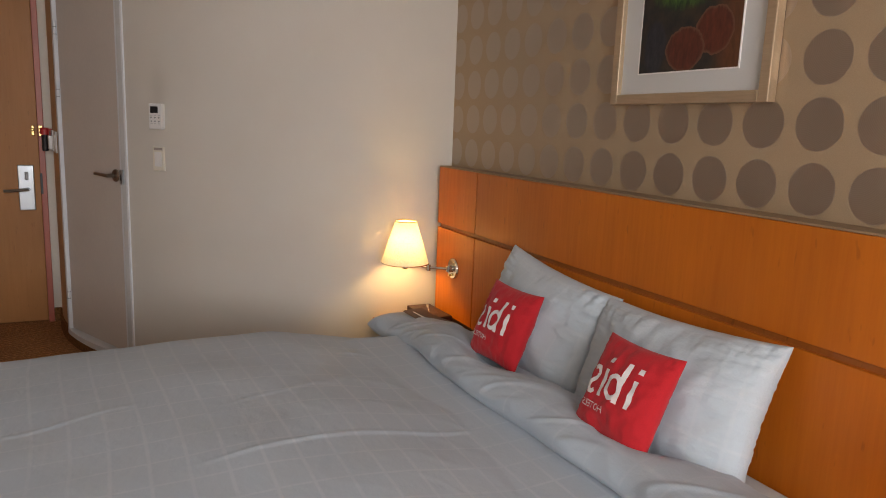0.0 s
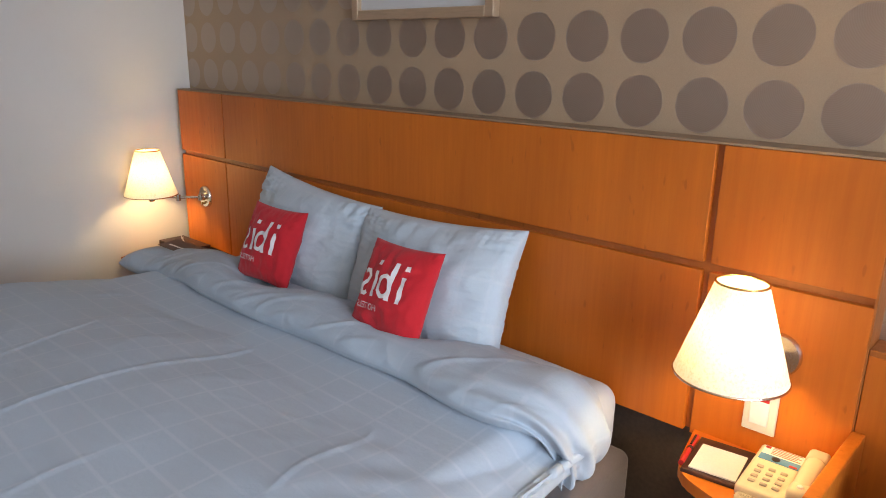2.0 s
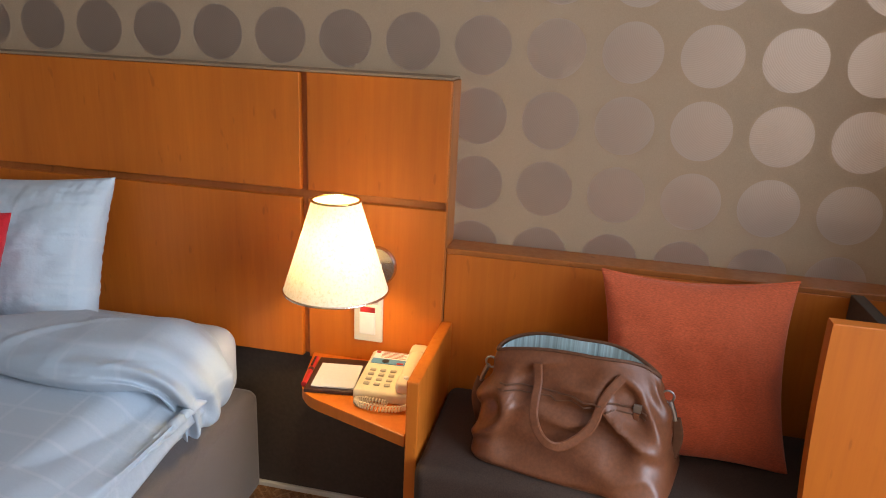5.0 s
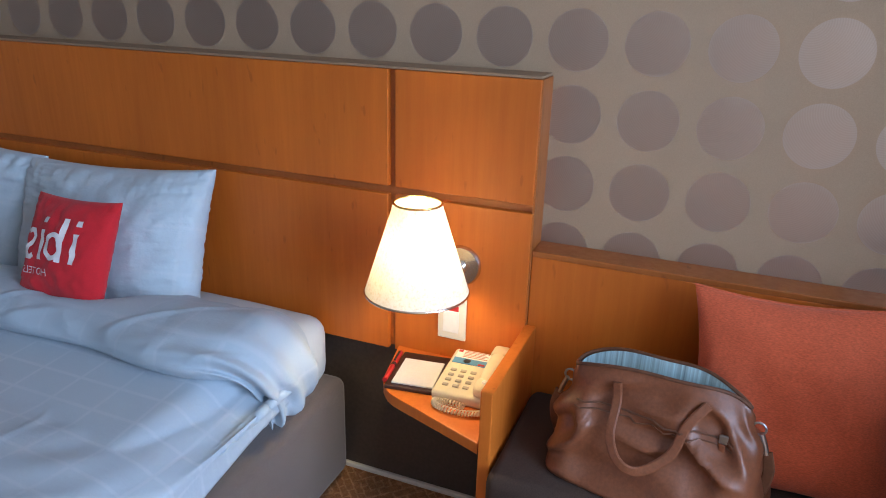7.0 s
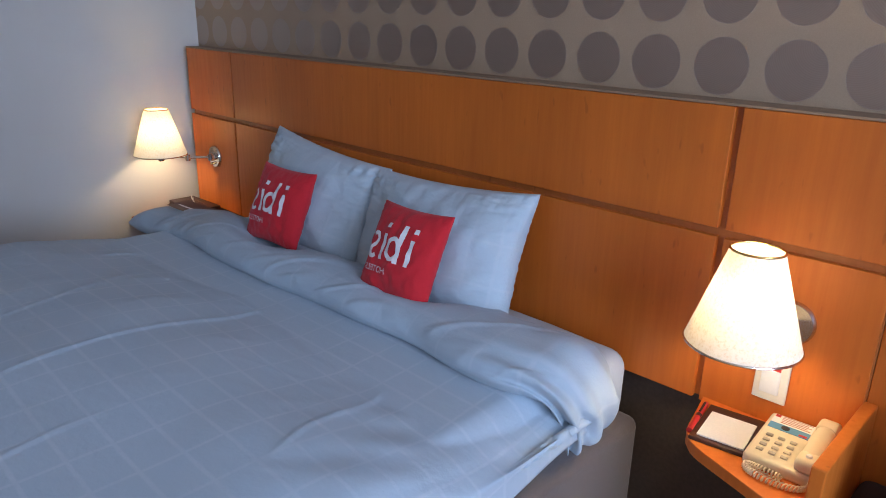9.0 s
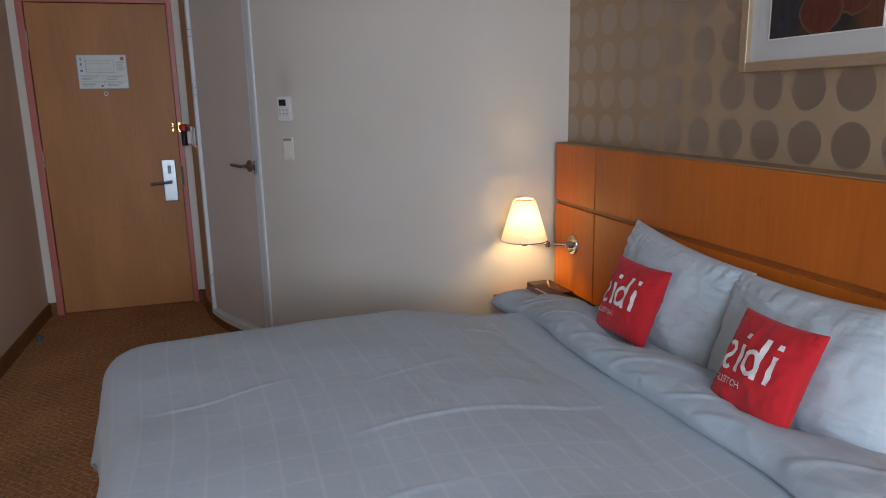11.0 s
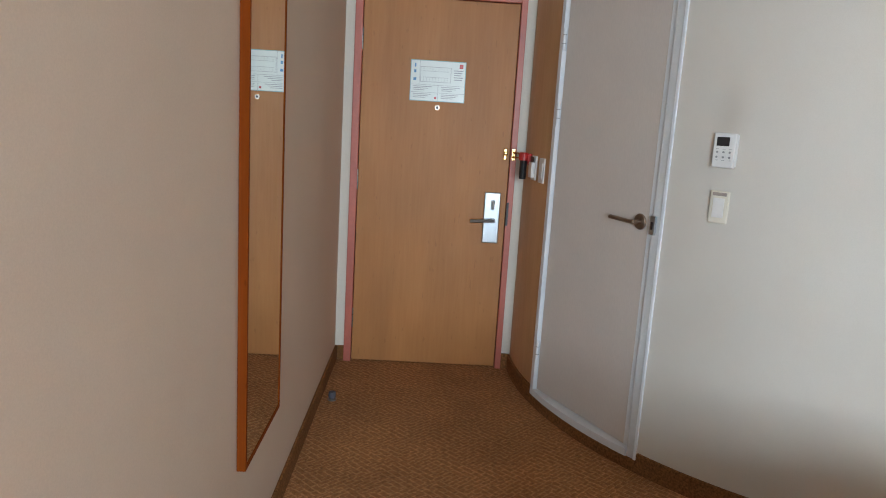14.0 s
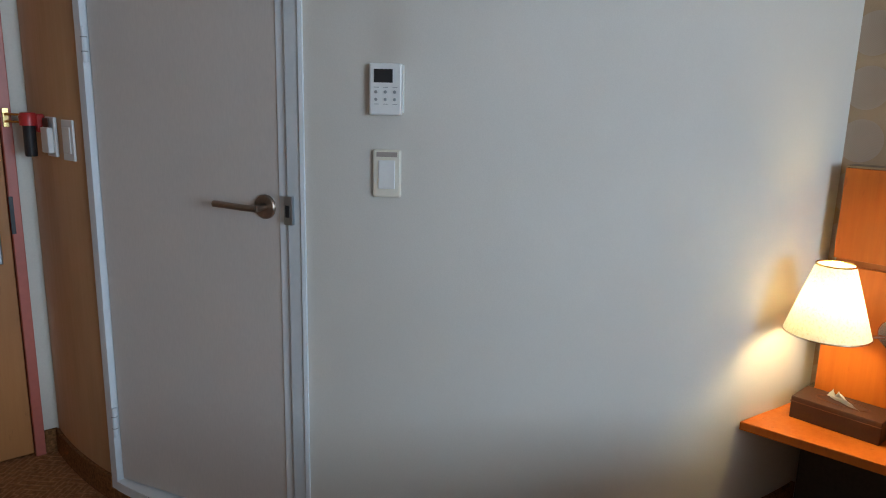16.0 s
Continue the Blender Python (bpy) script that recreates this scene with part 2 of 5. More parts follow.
CHERRY = wood("cherry_veneer", (0.67, 0.182, 0.015), (0.46, 0.092, 0.007), rough=0.46, coat=0.04, flecks=0.35)
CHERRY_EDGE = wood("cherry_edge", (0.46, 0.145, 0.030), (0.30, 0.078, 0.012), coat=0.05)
BEECH = wood("beech_door_veneer", (0.55, 0.238, 0.075), (0.42, 0.158, 0.043), rough=0.50, coat=0.0, flecks=0.25)
PALE_BEECH = wood("pale_beech_veneer", (0.68, 0.42, 0.235), (0.56, 0.32, 0.160), rough=0.5, coat=0.0, flecks=0.1)
MIRROR_WOOD = wood("mirror_frame_wood", (0.25, 0.052, 0.006), (0.16, 0.028, 0.004), rough=0.7, coat=0.0, spec=0.05)
PAPER = wallpaper_plain("beige_wallpaper", (0.62, 0.485, 0.385), (0.68, 0.535, 0.425))
PALE_PAPER = wallpaper_plain("pale_wallpaper", (0.63, 0.592, 0.535), (0.69, 0.648, 0.588))
DOTS = wallpaper_dots()
CARPET = carpet_material()
SKIRT = plain("carpet_skirting", (0.26, 0.115, 0.044), 0.95, grain=0.5, scale=110, relief=0.7, spec=0.1, blotch=0.2)
CEILING = plain("white_ceiling_paint", (0.74, 0.73, 0.71), 0.8, scale=120)
WHITE_PAINT = plain("white_door_frame_paint", (0.78, 0.81, 0.84), 0.5, grain=0.02, relief=0, spec=0.3, blotch=0.04)
JAMB_GREY = plain("pale_grey_jamb", (0.60, 0.61, 0.61), 0.5, grain=0.03, relief=0, blotch=0.05)
CREAM_PAINT = plain("cream_wall_paint", (0.76, 0.71, 0.62), 0.6, grain=0.03, scale=160, relief=0.05, blotch=0.04)
DOOR_GREY = plain("pale_door_laminate", (0.68, 0.61, 0.56), 0.5, grain=0.035, scale=220, relief=0.06, stretch=(1, 1, 0.2), blotch=0.05)
PINK_FRAME = plain("salmon_red_door_frame_paint", (0.58, 0.160, 0.115), 0.4, grain=0.05, relief=0.05, blotch=0.12)
DARK_PANEL = plain("charcoal_panel", (0.085, 0.062, 0.048), 0.55, grain=0.15, scale=90, blotch=0.2)
BASE_FABRIC = plain("grey_brown_bed_base_fabric", (0.145, 0.115, 0.105), 0.9, grain=0.22, scale=380, relief=0.5, spec=0.15, sheen=0.3, blotch=0.15)
SEAT_FABRIC = plain("dark_brown_seat_fabric", (0.070, 0.044, 0.033), 0.9, grain=0.25, scale=420, relief=0.5, spec=0.15, sheen=0.03, blotch=0.2)
SHEET = linen("white_sheet", (0.61, 0.67, 0.71), wrinkle=0.25)
DUVET = linen("checked_duvet_cotton", (0.43, 0.51, 0.58), check=0.15, wrinkle=0.26)
PILLOW = linen("checked_pillow_cotton", (0.52, 0.62, 0.685), check=0.10, wrinkle=0.55)
RED = plain("red_cushion_cotton", (0.60, 0.022, 0.030), 0.85, grain=0.12, scale=420, relief=0.3, spec=0.2, sheen=0.15, blotch=0.1)
PRINT = plain("white_print", (0.80, 0.76, 0.75), 0.8, grain=0.05, scale=420)
CORAL = plain("coral_woven_cushion", (0.70, 0.140, 0.060), 0.9, grain=0.20, scale=330, relief=0.6, spec=0.15, sheen=0.2, stretch=(1, 0.5, 1.6), blotch=0.12)
LEATHER = plain("tan_leather", (0.215, 0.072, 0.032), 0.36, grain=0.16, scale=140, relief=0.3, blotch=0.18)
LEATHER_DARK = plain("dark_tan_leather_strap", (0.15, 0.060, 0.030), 0.42, grain=0.2, scale=60, relief=0.3, blotch=0.2)
LINING = plain("pale_blue_striped_lining", (0.42, 0.56, 0.58), 0.8, grain=0.45, scale=60, stretch=(0.05, 3.0, 0.05))
CHROME = plain("brushed_nickel", (0.62, 0.60, 0.57), 0.22, 1.0, grain=0.05, scale=200, relief=0.03)
STEEL = plain("satin_steel", (0.44, 0.48, 0.51), 0.34, 1.0, grain=0.04, scale=260, relief=0.03)
BRONZE = plain("aged_nickel_lever", (0.36, 0.29, 0.24), 0.32, 1.0, grain=0.08, scale=120, relief=0.03)
BRASS = plain("polished_brass", (0.72, 0.50, 0.20), 0.25, 1.0, grain=0.06, scale=200, relief=0.03)
SHADE = shade_material()
BULB = glow("warm_bulb", (1.0, 0.66, 0.32), 6.0)
PLASTIC = plain("ivory_plastic", (0.76, 0.71, 0.60), 0.35, grain=0.02, scale=90, relief=0.02, blotch=0.03)
PHONE_CASE = plain("cream_telephone_plastic", (0.72, 0.62, 0.43), 0.38, grain=0.02, scale=90, relief=0.03)
WHITE_PLASTIC = plain("white_plastic", (0.78, 0.77, 0.75), 0.35, grain=0.02, scale=90, relief=0.02)
GREY_KEY = plain("grey_key_plastic", (0.42, 0.37, 0.28), 0.45, grain=0.05)
BLACK = plain("black_plastic", (0.018, 0.018, 0.020), 0.35, grain=0.2)
PAPER_WHITE = plain("white_note_paper", (0.82, 0.80, 0.76), 0.8, grain=0.03, scale=200)
RED_PLASTIC = plain("red_plastic", (0.50, 0.028, 0.026), 0.35, grain=0.05)
BLUE_INK = plain("blue_label_print", (0.10, 0.28, 0.48), 0.5, grain=0.08)
GREY_INK = plain("grey_print", (0.30, 0.31, 0.31), 0.6, grain=0.1)
SIGN_PLATE = plain("pale_green_acrylic_sign", (0.66, 0.71, 0.66), 0.25, grain=0.02)
TEAL_EDGE = plain("teal_sign_border", (0.20, 0.42, 0.42), 0.3, grain=0.04)
BROWN_LEATHERETTE = plain("dark_brown_leatherette", (0.055, 0.022, 0.016), 0.42, grain=0.2, scale=240, relief=0.3, blotch=0.15)
TISSUE = plain("white_tissue", (0.86, 0.84, 0.80), 0.9, grain=0.03, scale=160, relief=0.2)
LEAFLET = plain("brown_printed_card", (0.10, 0.062, 0.048), 0.45, grain=0.15, scale=30)
MAT_BOARD = plain("pale_grey_mat_board", (0.60, 0.61, 0.60), 0.75, grain=0.02, scale=300)
PICTURE_FRAME = plain("champagne_frame", (0.58, 0.43, 0.29), 0.36, 0.55, grain=0.08, scale=140, stretch=(1, 0.1, 1))
GLASS = glass_material()
RUBBER = plain("grey_rubber", (0.09, 0.09, 0.11), 0.6, grain=0.1)


def mirror_material():
    m, t, p = nodes_of("mirror_glass")
    p.inputs["Base Color"].default_value = (0.86, 0.89, 0.87, 1)
    p.inputs["Metallic"].default_value = 1.0
    p.inputs["Roughness"].default_value = 0.012
    return m


MIRROR = mirror_material()

# ---- building helpers ----
def mesh_of(bm, name, material, smooth=False):
    me = bpy.data.meshes.new(name)
    bmesh.ops.recalc_face_normals(bm, faces=bm.faces[:])
    if not bm.loops.layers.uv:  # cloth and skins, which carry UV, stay soft all over
        for e in bm.edges:
            if len(e.link_faces) == 2 and e.calc_face_angle(0.0) > 0.75:
                e.smooth = False
    bm.to_mesh(me)
    bm.free()
    me.materials.append(material)
    if smooth:
        me.shade_smooth()
    return me


def part(name, bm, material, parent=None, label="", smooth=False, at=None):
    """Links a bmesh as one mesh object, under parent if one is given."""
    ob = new(name, mesh_of(bm, name, material, smooth))
    if parent is not None:
        ob.parent = parent
    if at is not None:
        ob.matrix_basis = at
    if label:
        ob["label"] = label
    return ob


def thing(name, at, label, category, group="", kind=""):
    ob = new(name)
    ob.empty_display_size = 0.05
    ob.matrix_basis = at if isinstance(at, Matrix) else pose(*at)
    return tagged(ob, label, category, group, kind)


def box(x0, x1, y0, y1, z0, z1, r=0.0, seg=2):
    bm = bmesh.new()
    bmesh.ops.create_cube(bm, size=1.0)
    for v in bm.verts:
        v.co = Vector(((x0 + x1) / 2 + v.co.x * (x1 - x0), (y0 + y1) / 2 + v.co.y * (y1 - y0), (z0 + z1) / 2 + v.co.z * (z1 - z0)))
    if r:
        bmesh.ops.bevel(bm, geom=bm.edges[:], offset=r, segments=seg, profile=0.5, affect="EDGES")
    return bm


def prism(outline, z0, z1, r=0.0, seg=2):
    """A plate over an outline of (x, y) points."""
    bm = bmesh.new()
    low = [bm.verts.new((x, y, z0)) for x, y in outline]
    high = [bm.verts.new((x, y, z1)) for x, y in outline]
    bm.faces.new(low[::-1])
    bm.faces.new(high)
    n = len(outline)
    for i in range(n):
        bm.faces.new((low[i], low[(i + 1) % n], high[(i + 1) % n], high[i]))
    if r:
        edges = [e for e in bm.edges if abs(e.verts[0].co.z - e.verts[1].co.z) < 1e-6]
        bmesh.ops.bevel(bm, geom=edges, offset=r, segments=seg, profile=0.5, affect="EDGES")
    return bm


def lathe(profile, seg=40, axis="z"):
    """Turns a profile of (radius, height) round the z axis, or lays it along x."""
    bm = bmesh.new()
    rings = []
    for r, z in profile:
        if r < 1e-6:
            rings.append([bm.verts.new((0, 0, z))])
        else:
            rings.append([bm.verts.new((r * math.cos(2 * math.pi * i / seg), r * math.sin(2 * math.pi * i / seg), z)) for i in range(seg)])
    for a, b in zip(rings, rings[1:]):
        for i in range(seg):
            j = (i + 1) % seg
            quad = [a[i % len(a)], a[j % len(a)], b[j % len(b)], b[i % len(b)]]
            quad = list(dict.fromkeys(quad))
            if len(quad) > 2:
                bm.faces.new(quad)
    if axis == "x":
        for v in bm.verts:
            v.co = Vector((-v.co.z, v.co.y, v.co.x))
    return bm


def tube(points, r, seg=10, flat=1.0, closed_ends=True):
    """A round (or flattened) bar along a line of points."""
    bm = bmesh.new()
    pts = [Vector(p) for p in points]
    rings = []
    side = None
    for i, p in enumerate(pts):
        d = (pts[min(i + 1, len(pts) - 1)] - pts[max(i - 1, 0)]).normalized()
        if side is None:
            side = d.orthogonal().normalized() if abs(d.z) > 0.95 else d.cross(Vector((0, 0, 1))).normalized()
        side = (side - d * side.dot(d)).normalized()
        up = d.cross(side).normalized()
        rings.append([bm.verts.new(p + side * (r * math.cos(2 * math.pi * k / seg)) + up * (r * flat * math.sin(2 * math.pi * k / seg))) for k in range(seg)])
    for a, b in zip(rings, rings[1:]):
        for k in range(seg):
            bm.faces.new((a[k], a[(k + 1) % seg], b[(k + 1) % seg], b[k]))
    if closed_ends:
        bm.faces.new(rings[0][::-1])
        bm.faces.new(rings[-1])
    return bm


def grid(nu, nv, place, uv=None, closed_u=False):
    """A sheet of nu by nv points placed by place(i / (nu - 1), j / (nv - 1)), with UV in metres."""
    bm = bmesh.new()
    layer = bm.loops.layers.uv.new("UVMap")
    vs = [[bm.verts.new(place(i / (nu - 1), j / (nv - 1))) for j in range(nv)] for i in range(nu - (1 if closed_u else 0))]
    n = len(vs)
    for i in range(nu - 1):
        for j in range(nv - 1):
            corners = [(i, j), (i + 1, j), (i + 1, j + 1), (i, j + 1)]
            f = bm.faces.new([vs[a % n][b] for a, b in corners])
            for loop, (a, b) in zip(f.loops, corners):
                loop[layer].uv = uv(a / (nu - 1), b / (nv - 1)) if uv else (a / (nu - 1), b / (nv - 1))
    return bm


def join(*bms):
    out = bmesh.new()
    for b in bms:
        me = bpy.data.meshes.new("tmp")
        b.to_mesh(me)
        b.free()
        out.from_mesh(me)
        bpy.data.meshes.remove(me)
    return out


def moved(bm, m):
    bm.transform(m)
    return bm


def smoothstep(a, b, x):
    x = max(0.0, min(1.0, (x - a) / (b - a)))
    return x * x * (3 - 2 * x)


# ---- the room ----
WALL_X, LEFT_X, END_Y, BACK_Y, CEIL = 1.865, -1.02, 5.515, -1.95, 2.42
FRONT_X = 1.778          # face of the headboard panels
ARC_C, ARC_R = Vector((1.895, 5.505)), 1.905
T = 0.12


def arc(theta, r=ARC_R, z=0.0):
    a = radians(theta)
    return Vector((ARC_C.x - r * math.cos(a), ARC_C.y - r * math.sin(a), z))


def structure(name, bm, material, label, smooth=False):
    return tagged(part(name, bm, material, smooth=smooth), label, name.split("_")[0], kind="structure")


structure("floor", box(LEFT_X - T, WALL_X + T, BACK_Y - T, END_Y + T, -0.1, 0.0), CARPET, "brown carpet with a fine tan line pattern")
structure("ceiling", box(LEFT_X - T, WALL_X + T, BACK_Y - T, END_Y + T, CEIL, CEIL + 0.1), CEILING, "plain white painted ceiling")
structure("wall_east", box(WALL_X, WALL_X + T, BACK_Y - T, END_Y + T, 0, CEIL), DOTS, "taupe wallpaper printed with rows of brown discs")
structure("wall_west", box(LEFT_X - T, LEFT_X, BACK_Y - T, END_Y + T, 0, CEIL), PAPER, "beige textured wallpaper on the corridor wall")

# end wall round the entrance door
DOOR_L, DOOR_R, DOOR_H = -0.927, -0.094, 2.03
FRAME_W = 0.042
OPEN_L, OPEN_R, OPEN_H = DOOR_L - FRAME_W, DOOR_R + 0.034, DOOR_H + FRAME_W
structure("wall_north", join(
    box(LEFT_X, OPEN_L, END_Y, END_Y + T, 0, CEIL),
    box(OPEN_R, 0.2, END_Y, END_Y + T, 0, CEIL),
    box(OPEN_L, OPEN_R, END_Y, END_Y + T, OPEN_H, CEIL)), CREAM_PAINT, "narrow white painted wall around the entrance door")
structure("corridor_closure", box(OPEN_L - 0.05, OPEN_R + 0.05, END_Y + T + 0.004, END_Y + T + 0.05, 0, OPEN_H + 0.05), DARK_PANEL, "dark board behind the closed entrance door")

# window wall behind the walker
WIN_X0, WIN_X1, WIN_Z0, WIN_Z1 = -0.85, 1.20, 0.80, 2.36
# unseen pier, added to keep window light off the paper by the bench
SHADE_PIER_X, SHADE_PIER_Y = 1.30, -0.60
structure("wall_south", join(
    box(LEFT_X, WIN_X0, BACK_Y - T, BACK_Y, 0, CEIL),
    box(WIN_X1, WALL_X, BACK_Y - T, BACK_Y, 0, CEIL),
    box(SHADE_PIER_X, WALL_X, BACK_Y + 0.001, SHADE_PIER_Y, 0, CEIL),
    box(WIN_X0, WIN_X1, BACK_Y - T, BACK_Y, 0, WIN_Z0),
    box(WIN_X0, WIN_X1, BACK_Y - T, BACK_Y, WIN_Z1, CEIL)), PAPER, "beige wallpapered wall round the window, with an added pier for shade")
window = thing("window_1", (0, BACK_Y, 0), "wide white-framed window", "window", kind="structure")
for x0, x1, z0, z1 in ((WIN_X0, WIN_X0 + 0.05, WIN_Z0, WIN_Z1), (WIN_X1 - 0.05, WIN_X1, WIN_Z0, WIN_Z1), (WIN_X0 + 0.05, WIN_X1 - 0.05, WIN_Z0, WIN_Z0 + 0.05),
                       (WIN_X0 + 0.05, WIN_X1 - 0.05, WIN_Z1 - 0.05, WIN_Z1), (0.155, 0.195, WIN_Z0 + 0.05, WIN_Z1 - 0.05)):
    part("window_frame", box(x0, x1, -0.09, -0.03, z0, z1, 0.004), WHITE_PAINT, window)
for x0, x1 in ((WIN_X0 + 0.05, 0.155), (0.195, WIN_X1 - 0.05)):
    g = part("pane", box(x0, x1, -0.065, -0.059, WIN_Z0 + 0.05, WIN_Z1 - 0.05), GLASS, window)
    g.visible_shadow = False

# bowed bathroom wall with its doorway
BD_A, BD_B, BD_H = 14.6, 37.9, 2.06


def arc_wall(t0, t1, z0, z1, r0=ARC_R, r1=ARC_R - T, n=24):
    """A curved slab between two radii; the room is on the side of the larger one."""
    bm = bmesh.new()
    cols = []
    for i in range(n + 1):
        th = t0 + (t1 - t0) * i / n
        cols.append([bm.verts.new(arc(th, r, z)) for r, z in ((r0, z0), (r0, z1), (r1, z1), (r1, z0))])
    for a, b in zip(cols, cols[1:]):
        for k in range(4):
            f = bm.faces.new((a[k], b[k], b[(k + 1) % 4], a[(k + 1) % 4]))
            f.smooth = k in (0, 2)
    bm.faces.new(cols[0][::-1])
    bm.faces.new(cols[-1])
    return bm


structure("wall_veneered", arc_wall(0, BD_A, 0, CEIL, n=10), PALE_BEECH, "narrow bowed strip of beech-veneered wall beside the entrance")
structure("wall_bowed", join(arc_wall(BD_B, 90.5, 0, CEIL, n=36), arc_wall(BD_A, BD_B, BD_H + 0.045, CEIL, n=12)),
          PALE_PAPER, "bowed pale wallpapered bathroom wall")

# skirting
structure("baseboard_west", box(LEFT_X, LEFT_X + 0.012, BACK_Y, END_Y, 0, 0.09, 0.003), SKIRT, "brown carpet-covered skirting")
structure("baseboard_bowed", join(arc_wall(0.2, BD_A - 0.1, 0, 0.09, ARC_R + 0.012, ARC_R, 10), arc_wall(BD_B + 0.2, 88, 0, 0.085, ARC_R + 0.012, ARC_R, 30),
                                  arc_wall(BD_A - 0.1, BD_B + 0.2, 0, 0.052, ARC_R + 0.012, ARC_R, 12)),
          SKIRT, "brown carpet-covered skirting along the bowed wall")
structure("baseboard_north", join(box(LEFT_X + 0.013, OPEN_L - 0.001, END_Y - 0.012, END_Y, 0, 0.09, 0.003), box(OPEN_R + 0.001, -0.014, END_Y - 0.012, END_Y, 0, 0.09, 0.003)),
          SKIRT, "brown carpet-covered skirting beside the door")

# ---- entrance door ----
door = thing("door_1", (0, END_Y, 0), "closed beech-veneered hotel room door", "door", kind="structure")
part("door_leaf", box(DOOR_L + 0.002, DOOR_R - 0.002, 0.004, 0.048, 0.008, DOOR_H - 0.003, 0.002), BEECH, door)
part("door_frame", box(OPEN_L, DOOR_L - 0.001, -0.018, T - 0.01, 0, OPEN_H, 0.003), PINK_FRAME, door, "salmon-red painted steel frame")
part("door_frame", box(DOOR_R + 0.001, OPEN_R, -0.018, T - 0.01, 0, OPEN_H, 0.003), PINK_FRAME, door, "salmon-red painted steel frame")
part("door_frame", box(DOOR_L - 0.001, DOOR_R + 0.001, -0.018, T - 0.01, DOOR_H, OPEN_H, 0.003), PINK_FRAME, door, "salmon-red painted steel frame")
for z in (1.80, 1.05, 0.26):
    hinge = part("hinge", tube([(DOOR_L - 0.002, -0.004, z - 0.055), (DOOR_L - 0.002, -0.004, z + 0.055)], 0.007), STEEL, door, "steel hinge", True)
    part("knuckle_gap", tube([(DOOR_L - 0.002, -0.004, z - 0.02), (DOOR_L - 0.002, -0.004, z - 0.017)], 0.0075), BLACK, hinge)
    part("knuckle_gap", tube([(DOOR_L - 0.002, -0.004, z + 0.017), (DOOR_L - 0.002, -0.004, z + 0.02)], 0.0075), BLACK, hinge)
lock = part("lock_plate", box(-0.218, -0.128, -0.010, 0.004, 0.735, 1.02, 0.005), STEEL, door, "satin steel lock plate")
part("lever_handle", join(tube([(-0.165, -0.01, 0.868), (-0.165, -0.052, 0.868)], 0.012), tube([(-0.158, -0.052, 0.868), (-0.19, -0.055, 0.867), (-0.24, -0.054, 0.862), (-0.292, -0.046, 0.860)], 0.012, flat=0.8)),
     STEEL, lock, "satin steel lever", True)
part("thumb_turn", join(box(-0.180, -0.160, -0.016, -0.010, 0.925, 0.978, 0.006, 3), box(-0.174, -0.166, -0.028, -0.016, 0.930, 0.973, 0.003)), STEEL, lock, "small thumb turn")
part("latch_strike", box(DOOR_R - 0.001, DOOR_R + 0.012, -0.021, -0.017, 0.84, 0.97, 0.001), BLACK, door)
part("peephole", moved(lathe([(0, 0.004), (0.007, 0.004), (0.008, 0.008), (0.013, 0.008), (0.014, 0.0), (0, 0)], 24), pose(-0.510, 0.004, 1.463, 90, 0, 0)), BRONZE, door, "dull metal peephole", True)
part("peephole_lens", moved(lathe([(0, 0.006), (0.007, 0.006), (0.007, 0.004), (0, 0.004)], 20), pose(-0.510, 0.0, 1.463, 90, 0, 0)), BLACK, door)

sign = thing("evacuation_sign", (-0.515, END_Y + 0.002, 1.602), "pale acrylic evacuation plan sign screwed to the door", "sign")
part("plate", box(-0.149, 0.149, -0.004, 0.0, -0.108, 0.108, 0.001), TEAL_EDGE, sign, "teal plate edge")
part("face", box(-0.145, 0.145, -0.0055, -0.004, -0.104, 0.104), SIGN_PLATE, sign, "pale green printed face")
plan_parts = []
for x0, x1, z0, z1 in ((-0.095, 0.070, 0.072, 0.074), (-0.095, 0.070, -0.006, -0.004), (-0.095, -0.093, -0.004, 0.072), (0.068, 0.070, -0.004, 0.072), (-0.08, 0.055, 0.050, 0.0515),
                       (-0.08, 0.055, 0.018, 0.0195), (-0.145, 0.145, -0.022, -0.0205), (-0.145, 0.145, -0.062, -0.0605), (0.002, 0.0035, -0.104, -0.022), (-0.100, -0.0985, -0.022, 0.104)):
    plan_parts.append(box(x0, x1, -0.0062, -0.0054, z0, z1))
for i in range(9):
    plan_parts.append(box(-0.078 + i * 0.016, -0.077 + i * 0.016, -0.0062, -0.0054, 0.052, 0.071))
    plan_parts.append(box(-0.078 + i * 0.016, -0.077 + i * 0.016, -0.0062, -0.0054, -0.003, 0.017))
for i in range(5):
    plan_parts.append(box(0.085, 0.085 + 0.05 - 0.006 * (i % 3), -0.0062, -0.0054, 0.058 - i * 0.012, 0.062 - i * 0.012))
for i in range(3):
    for x in (-0.130, 0.020):
        plan_parts.append(box(x, x + 0.10 - 0.02 * i, -0.0062, -0.0054, -0.032 - i * 0.009, -0.029 - i * 0.009))
        plan_parts.append(box(x, x + 0.095 - 0.015 * i, -0.0062, -0.0054, -0.072 - i * 0.009, -0.069 - i * 0.009))
part("floor_plan_print", join(*plan_parts), GREY_INK, sign, "grey floor plan and text lines")
part("red_mark", box(0.113, 0.133, -0.0063, -0.0054, 0.072, 0.094, 0.0003), RED_PLASTIC, sign, "small red mark")
part("red_mark", box(-0.016, -0.004, -0.0063, -0.0054, -0.095, -0.083), RED_PLASTIC, sign, "small red mark")
